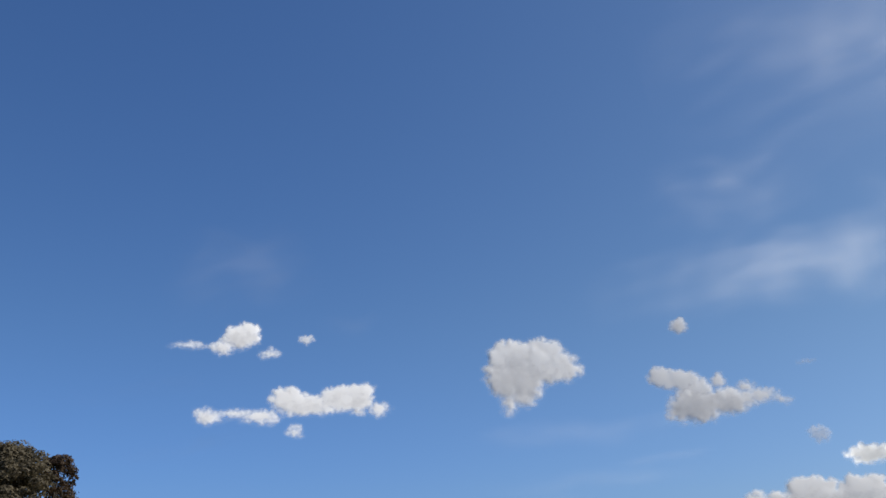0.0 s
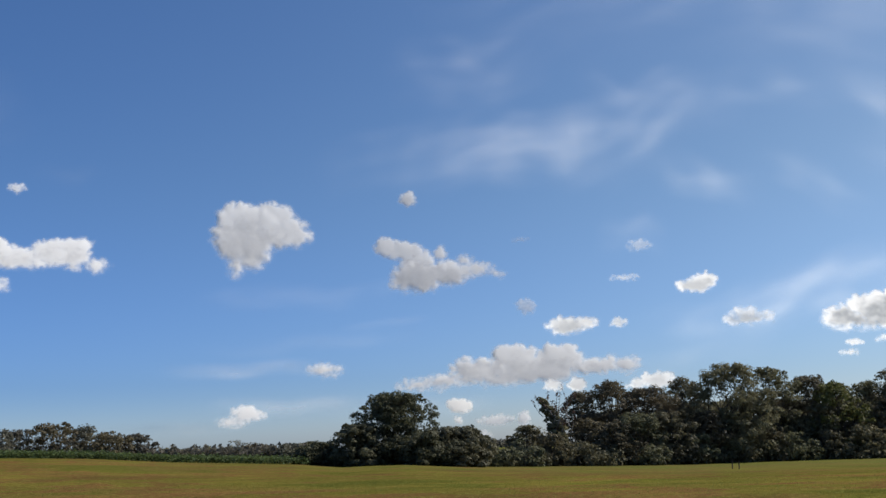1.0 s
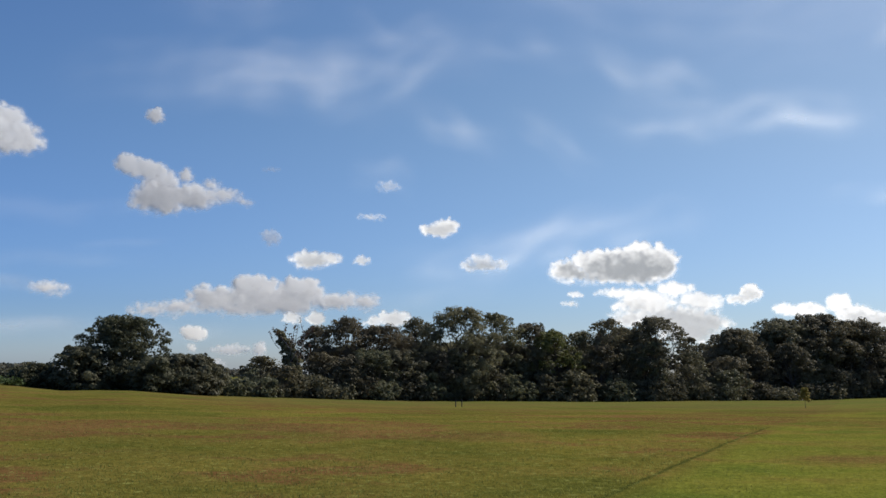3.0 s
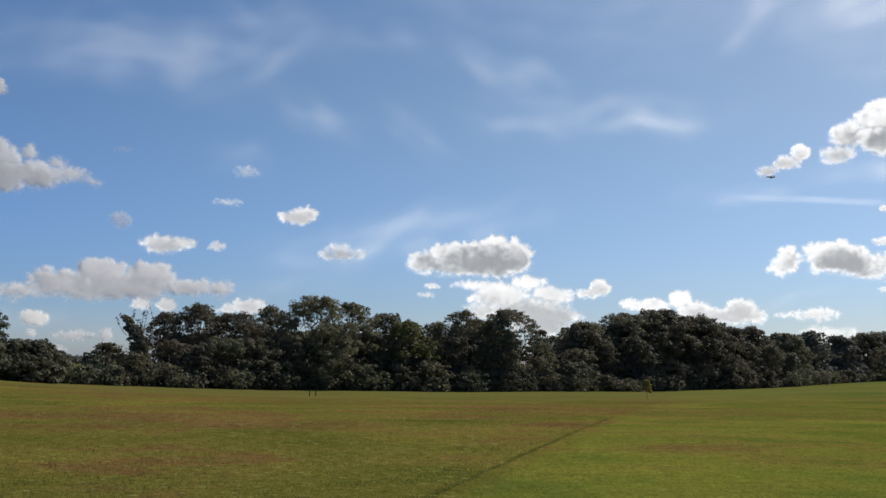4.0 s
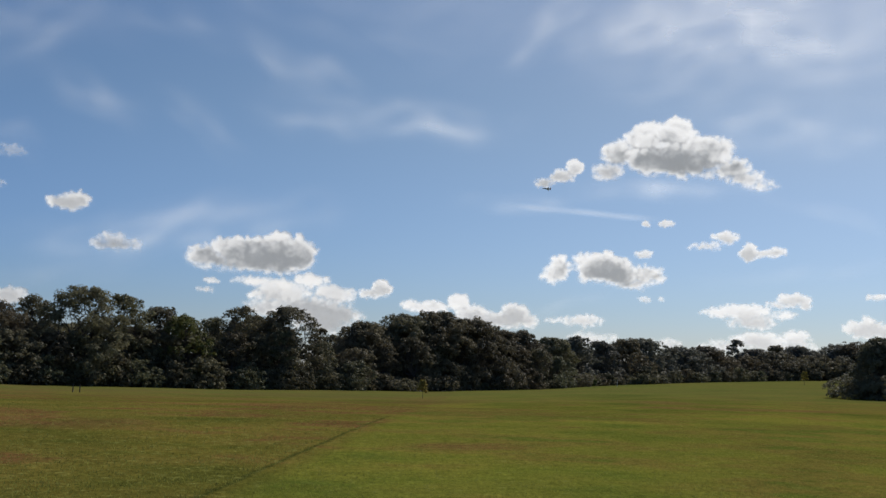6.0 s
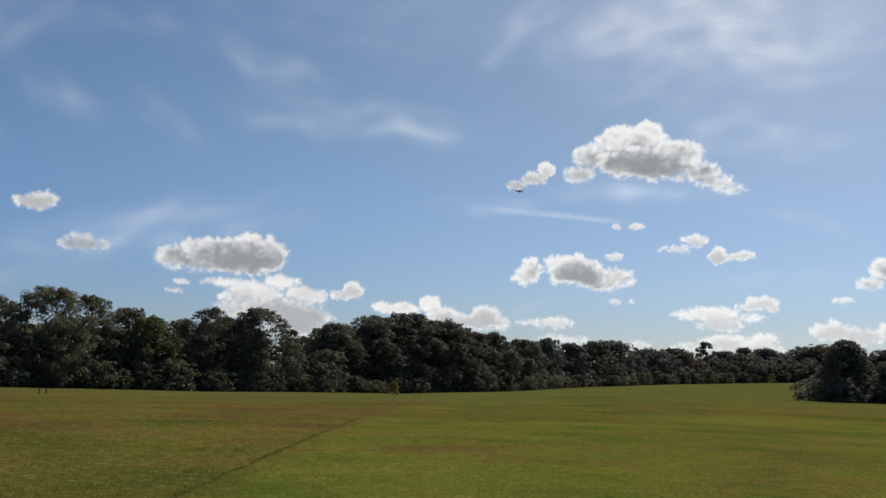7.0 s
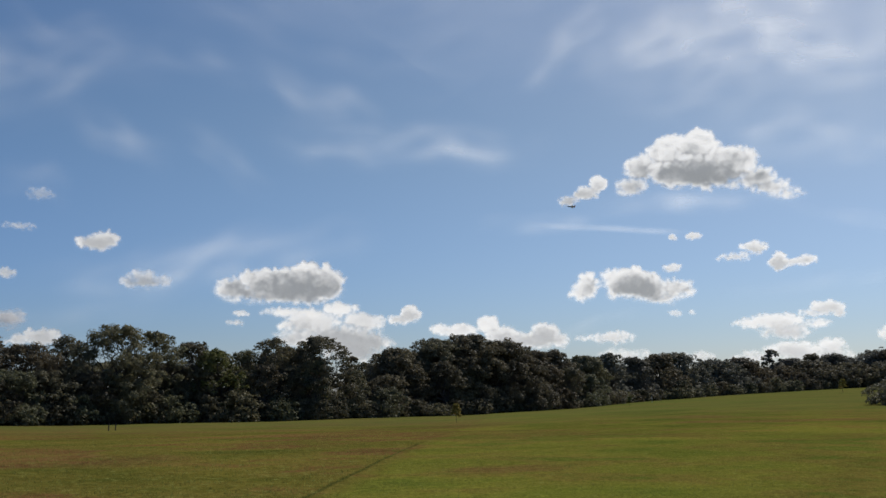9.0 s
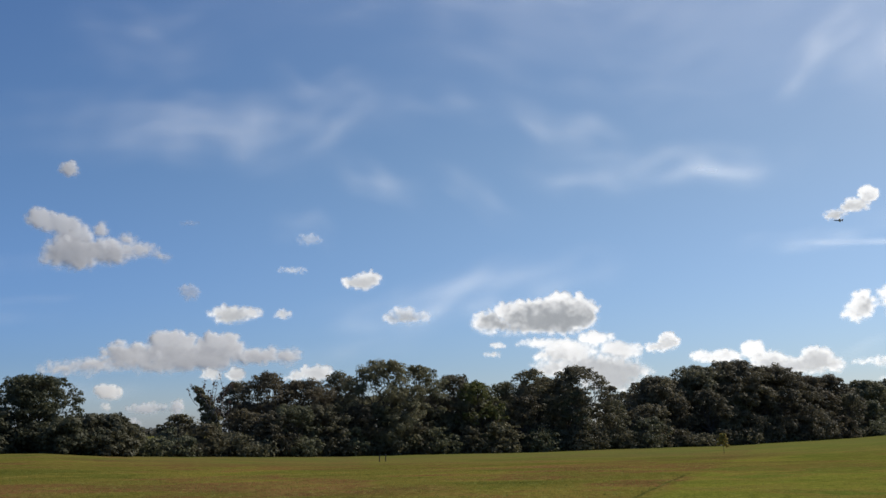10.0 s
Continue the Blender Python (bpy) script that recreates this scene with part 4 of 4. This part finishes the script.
cirrus(13.32, 20.73, 6.35, 2.35, 18, 0.65, 8)
cirrus(7.86, 20.37, 4.77, 1.56, 38, 0.65, 9)
cirrus(21.98, 14.19, 9.44, 2.51, -1, 0.56, 10)
cirrus(10.42, 9.54, 6.70, 0.31, -5, 0.81, 11)
cirrus(6.20, 9.96, 4.97, 1.00, -1, 0.50, 12)
cirrus(24.00, 9.41, 5.28, 0.90, -18, 0.37, 13)
cirrus(15.02, 10.86, 7.41, 1.02, -1, 0.74, 14)
cirrus(22.47, 6.14, 7.83, 0.80, 6, 0.37, 15)
cirrus(9.17, 4.06, 3.59, 0.62, 16, 0.43, 16)
cirrus(17.29, 17.10, 8.43, 2.34, 2, 0.40, 17)
cirrus(-21.44, 17.64, 7.85, 2.73, 19, 0.40, 18)
cirrus(-15.04, 19.16, 6.61, 1.72, -1, 0.36, 19)
cirrus(-27.12, 18.00, 9.88, 2.39, 7, 0.60, 20)
cirrus(-18.51, 14.81, 4.03, 1.61, -29, 0.40, 21)
cirrus(-8.17, 17.74, 5.69, 1.82, -30, 0.36, 22)
cirrus(-38.22, 7.32, 3.63, 0.50, 6, 0.43, 23)
cirrus(-20.36, 4.73, 7.23, 1.12, 4, 0.37, 24)
cirrus(-38.05, 9.52, 3.64, 0.79, 10, 0.31, 25)
cirrus(-35.80, 17.51, 8.09, 2.81, 13, 0.40, 26)
cirrus(-21.39, 20.24, 5.21, 1.81, -10, 0.40, 27)
cirrus(-23.22, 11.68, 2.68, 1.86, -8, 0.40, 28)
cirrus(-63.16, 18.47, 5.72, 3.36, 17, 0.48, 29)
cirrus(-29.91, 17.01, 8.29, 2.65, 6, 0.52, 30)
cirrus(-32.67, 22.26, 5.96, 3.25, 3, 0.40, 31)
cirrus(-43.54, 9.03, 7.87, 1.21, 2, 0.46, 32)
cirrus(-42.13, 6.41, 8.57, 1.01, 3, 0.43, 33)
cirrus(-65.92, 8.72, 5.04, 0.76, 13, 0.37, 34)
cirrus(-25.03, 29.38, 6.67, 3.28, 5, 0.33, 35)
cirrus(-56.57, 15.73, 2.70, 1.00, 8, 0.33, 36)
cirrus(-68.63, 11.81, 6.27, 0.93, 10, 0.29, 37)
cirrus(-43.5, 2.7, 6.50, 0.90, 1, 0.90, 51)
cirrus(-46.0, 4.9, 7.00, 0.70, 0, 0.80, 52)
cirrus(-36.5, 2.4, 6.00, 1.00, 2, 0.80, 53)
cirrus(-50.5, 1.5, 5.00, 0.60, 0, 0.70, 54)
cirrus(16, 27, 30, 12, 5, 0.6, 61, 4850.0)
cirrus(-14, 27, 26, 11, -10, 0.5, 62, 4850.0)
cloud([(-63.07, 15.01, 1.17, 0.84), (-64.17, 14.37, 0.73, 0.47), (-66.04, 14.44, 1.03, 0.22), (-61.38, 14.05, 0.50, 0.30)], 1, "small white puffy cloud with a thin tail", 1.0)
cloud([(-59.22, 14.88, 0.53, 0.30)], 2, "tiny white cloud wisp", 0.7)
cloud([(-60.29, 11.38, 1.17, 0.77), (-59.15, 11.01, 1.73, 0.68), (-57.12, 11.37, 1.37, 0.81), (-56.10, 11.48, 1.00, 0.94), (-55.58, 12.03, 0.50, 0.40), (-54.82, 10.83, 0.73, 0.43), (-61.89, 10.40, 1.22, 0.44), (-64.83, 10.44, 0.86, 0.50), (-63.38, 10.64, 0.97, 0.29), (-59.75, 9.54, 0.47, 0.37)], 3, "long white puffy cloud with ragged ends", 1.0)
cloud([(-46.33, 13.45, 1.76, 1.17), (-47.14, 12.39, 1.34, 1.46), (-46.18, 12.20, 1.38, 1.31), (-44.80, 13.73, 1.53, 0.80), (-43.82, 12.73, 1.16, 0.99), (-46.24, 11.19, 1.02, 0.70), (-47.08, 10.79, 0.61, 0.65), (-45.02, 12.72, 1.60, 1.02)], 4, "rounded white cumulus cloud with grey underside", 1.0)
cloud([(-38.04, 11.82, 0.93, 0.65), (-36.92, 11.59, 1.05, 0.64), (-36.29, 10.97, 1.11, 0.70), (-35.97, 10.10, 1.59, 1.08), (-36.98, 9.90, 0.97, 0.78), (-34.30, 10.11, 1.44, 0.79), (-32.63, 10.35, 1.08, 0.43), (-31.59, 10.06, 0.67, 0.24), (-34.83, 11.41, 0.47, 0.47), (-33.43, 10.94, 0.57, 0.35)], 5, "white cumulus cloud drawn out to a point", 1.0)
cloud([(-36.70, 14.65, 0.54, 0.51)], 6, "small white puff of cloud", 0.9)
cloud([(-41.94, 4.69, 1.13, 0.45)], 7, "small flat white cloud", 0.9)
cloud([(-46.37, 2.29, 1.09, 0.51), (-47.24, 1.82, 0.96, 0.38)], 8, "small low cloud with grey underside", 1.0)
cloud([(-27.45, 6.74, 1.45, 0.58), (-26.31, 6.83, 0.81, 0.39)], 9, "small flat white cloud", 0.9)
cloud([(-24.45, 6.78, 0.58, 0.32)], 10, "tiny white cloud wisp", 0.7)
cloud([(-29.84, 7.98, 0.71, 0.52)], 11, "tiny white cloud wisp", 0.5)
cloud([(-23.94, 9.36, 0.90, 0.23)], 12, "tiny white cloud wisp", 0.6)
cloud([(-19.82, 8.62, 1.15, 0.45), (-19.41, 8.87, 0.83, 0.45)], 13, "small white cloud with a flat base", 1.0)
cloud([(-22.88, 11.19, 0.83, 0.39)], 14, "tiny white cloud wisp", 0.4)
cloud([(-29.94, 11.98, 0.58, 0.19)], 15, "tiny white cloud wisp", 0.4)
cloud([(-30.75, 4.80, 1.60, 0.96), (-28.11, 4.89, 1.49, 0.91), (-32.98, 4.34, 1.63, 0.82), (-29.53, 4.19, 3.38, 0.84), (-25.99, 4.35, 1.57, 0.66), (-24.18, 4.32, 0.99, 0.53), (-34.93, 3.86, 1.48, 0.49), (-36.55, 3.64, 1.03, 0.39), (-31.40, 3.81, 1.43, 0.51)], 16, "long bank of white cumulus cloud over the trees", 1.0)
cloud([(-28.47, 3.30, 0.65, 0.39), (-27.02, 3.27, 0.65, 0.55)], 17, "small white cloud low over the trees", 0.9, 900.0)
cloud([(-34.04, 2.33, 0.84, 0.50), (-34.15, 1.50, 0.37, 0.25)], 18, "small white cloud low over the trees", 0.9)
cloud([(-31.92, 1.38, 1.19, 0.38), (-30.30, 1.51, 0.45, 0.51), (-32.95, 0.57, 0.81, 0.34)], 19, "small flat white cloud low over the trees", 0.8, 900.0)
cloud([(-22.40, 3.29, 1.13, 0.56), (-23.65, 3.14, 0.60, 0.40)], 20, "white cloud low over the trees", 0.9)
cloud([(-12.31, 6.16, 1.05, 0.68), (-10.62, 6.71, 1.31, 0.77), (-8.99, 6.61, 1.52, 0.95), (-8.00, 6.92, 1.40, 0.86), (-6.70, 6.54, 1.09, 1.09), (-9.45, 5.95, 3.27, 0.63), (-7.70, 6.17, 1.91, 0.76)], 21, "broad white cumulus cloud with a flat grey base", 1.0)
cloud([(-5.98, 5.03, 1.09, 0.51), (-4.53, 4.25, 1.22, 0.62), (-7.59, 4.12, 1.90, 0.61), (-6.28, 3.28, 2.30, 0.79), (-9.26, 4.87, 1.38, 0.33), (-8.55, 3.31, 1.39, 0.57), (-4.48, 3.09, 1.67, 0.77), (-5.22, 2.54, 1.79, 0.64), (-7.61, 4.50, 1.14, 0.51)], 22, "ragged white cloud low over the trees", 0.9)
cloud([(-12.00, 4.23, 0.56, 0.20), (-11.73, 4.78, 0.50, 0.22)], 23, "tiny white cloud wisp", 0.7)
cloud([(-1.77, 4.75, 0.68, 0.55), (-2.47, 4.40, 0.65, 0.32)], 24, "small white puff of cloud", 1.0)
cloud([(-17.13, 6.58, 1.43, 0.59)], 25, "small soft white cloud", 0.7)
cloud([(2.83, 4.05, 0.76, 0.56), (1.00, 3.68, 1.21, 0.46), (3.65, 3.38, 1.07, 0.62), (6.23, 3.35, 1.00, 0.71), (4.99, 3.03, 1.27, 0.53), (-0.08, 3.86, 0.67, 0.31), (7.02, 3.01, 0.57, 0.47)], 26, "bank of white cumulus cloud over the trees", 1.0)
cloud([(10.15, 3.15, 1.23, 0.39), (8.65, 3.16, 0.71, 0.18)], 27, "small flat white cloud", 0.8)
cloud([(10.78, 2.12, 1.49, 0.42), (14.94, 1.88, 1.03, 0.38)], 28, "small flat white cloud", 0.7)
cloud([(13.69, 13.85, 1.08, 0.95), (14.20, 14.23, 1.01, 0.63), (15.50, 14.08, 1.26, 0.91), (17.16, 13.16, 1.44, 0.94), (18.24, 13.19, 0.68, 0.62), (12.12, 13.09, 1.03, 0.83), (15.76, 12.55, 2.78, 1.07), (14.21, 12.70, 1.65, 0.95), (11.48, 11.93, 1.03, 0.54), (18.80, 11.98, 1.05, 0.68), (19.54, 11.46, 1.05, 0.52), (20.40, 11.00, 0.80, 0.32)], 29, "large bright-edged cumulus cloud with a grey middle", 1.0)
cloud([(9.63, 12.18, 0.60, 0.54), (8.85, 11.66, 0.75, 0.44), (7.79, 11.25, 0.63, 0.34)], 30, "small ragged white cloud", 0.9)
cloud([(8.77, 6.18, 0.80, 0.80), (10.99, 6.39, 1.50, 0.97), (12.13, 6.06, 1.40, 0.84), (8.34, 5.64, 0.71, 0.43), (13.88, 5.91, 0.96, 0.63), (13.02, 5.46, 1.22, 0.35)], 31, "white cumulus cloud with a grey base", 1.0)
cloud([(13.70, 7.10, 0.59, 0.28)], 32, "tiny white cloud wisp", 0.8)
cloud([(15.00, 8.90, 0.57, 0.23), (13.81, 8.88, 0.28, 0.21)], 33, "tiny white cloud wisp", 0.8)
cloud([(18.34, 8.10, 0.82, 0.41), (17.15, 7.58, 0.94, 0.24)], 34, "small ragged white cloud", 0.9)
cloud([(19.59, 7.18, 0.57, 0.57), (21.08, 7.22, 0.67, 0.30), (20.34, 7.14, 0.67, 0.23)], 35, "small ragged white cloud", 0.9)
cloud([(19.32, 3.80, 1.43, 0.54), (17.82, 3.78, 0.88, 0.34), (19.81, 3.21, 1.26, 0.44), (21.45, 3.65, 0.79, 0.30)], 36, "flat ragged white cloud", 0.9)
cloud([(22.03, 4.55, 0.96, 0.40), (21.13, 4.28, 0.66, 0.23), (22.67, 4.29, 0.33, 0.33)], 37, "small bright white cloud", 0.9)
cloud([(13.75, 4.47, 0.43, 0.23), (14.72, 4.48, 0.24, 0.19)], 38, "tiny white cloud wisp", 0.5)
cloud([(20.13, 2.19, 1.50, 0.57), (22.08, 2.40, 0.90, 0.49), (18.15, 1.90, 1.27, 0.37), (21.27, 1.88, 1.81, 0.33)], 39, "flat white cloud low over the trees", 0.9)
cloud([(27.66, 5.57, 0.75, 0.37), (28.73, 6.37, 1.08, 0.74)], 40, "small bright white cloud", 1.0)
cloud([(26.28, 4.71, 0.57, 0.21)], 41, "tiny white cloud wisp", 0.8)
cloud([(25.70, 2.98, 1.19, 0.57), (27.21, 2.72, 1.17, 0.53), (25.74, 3.48, 0.35, 0.25), (28.56, 2.98, 0.62, 0.62)], 42, "white cloud low over the trees", 0.9)
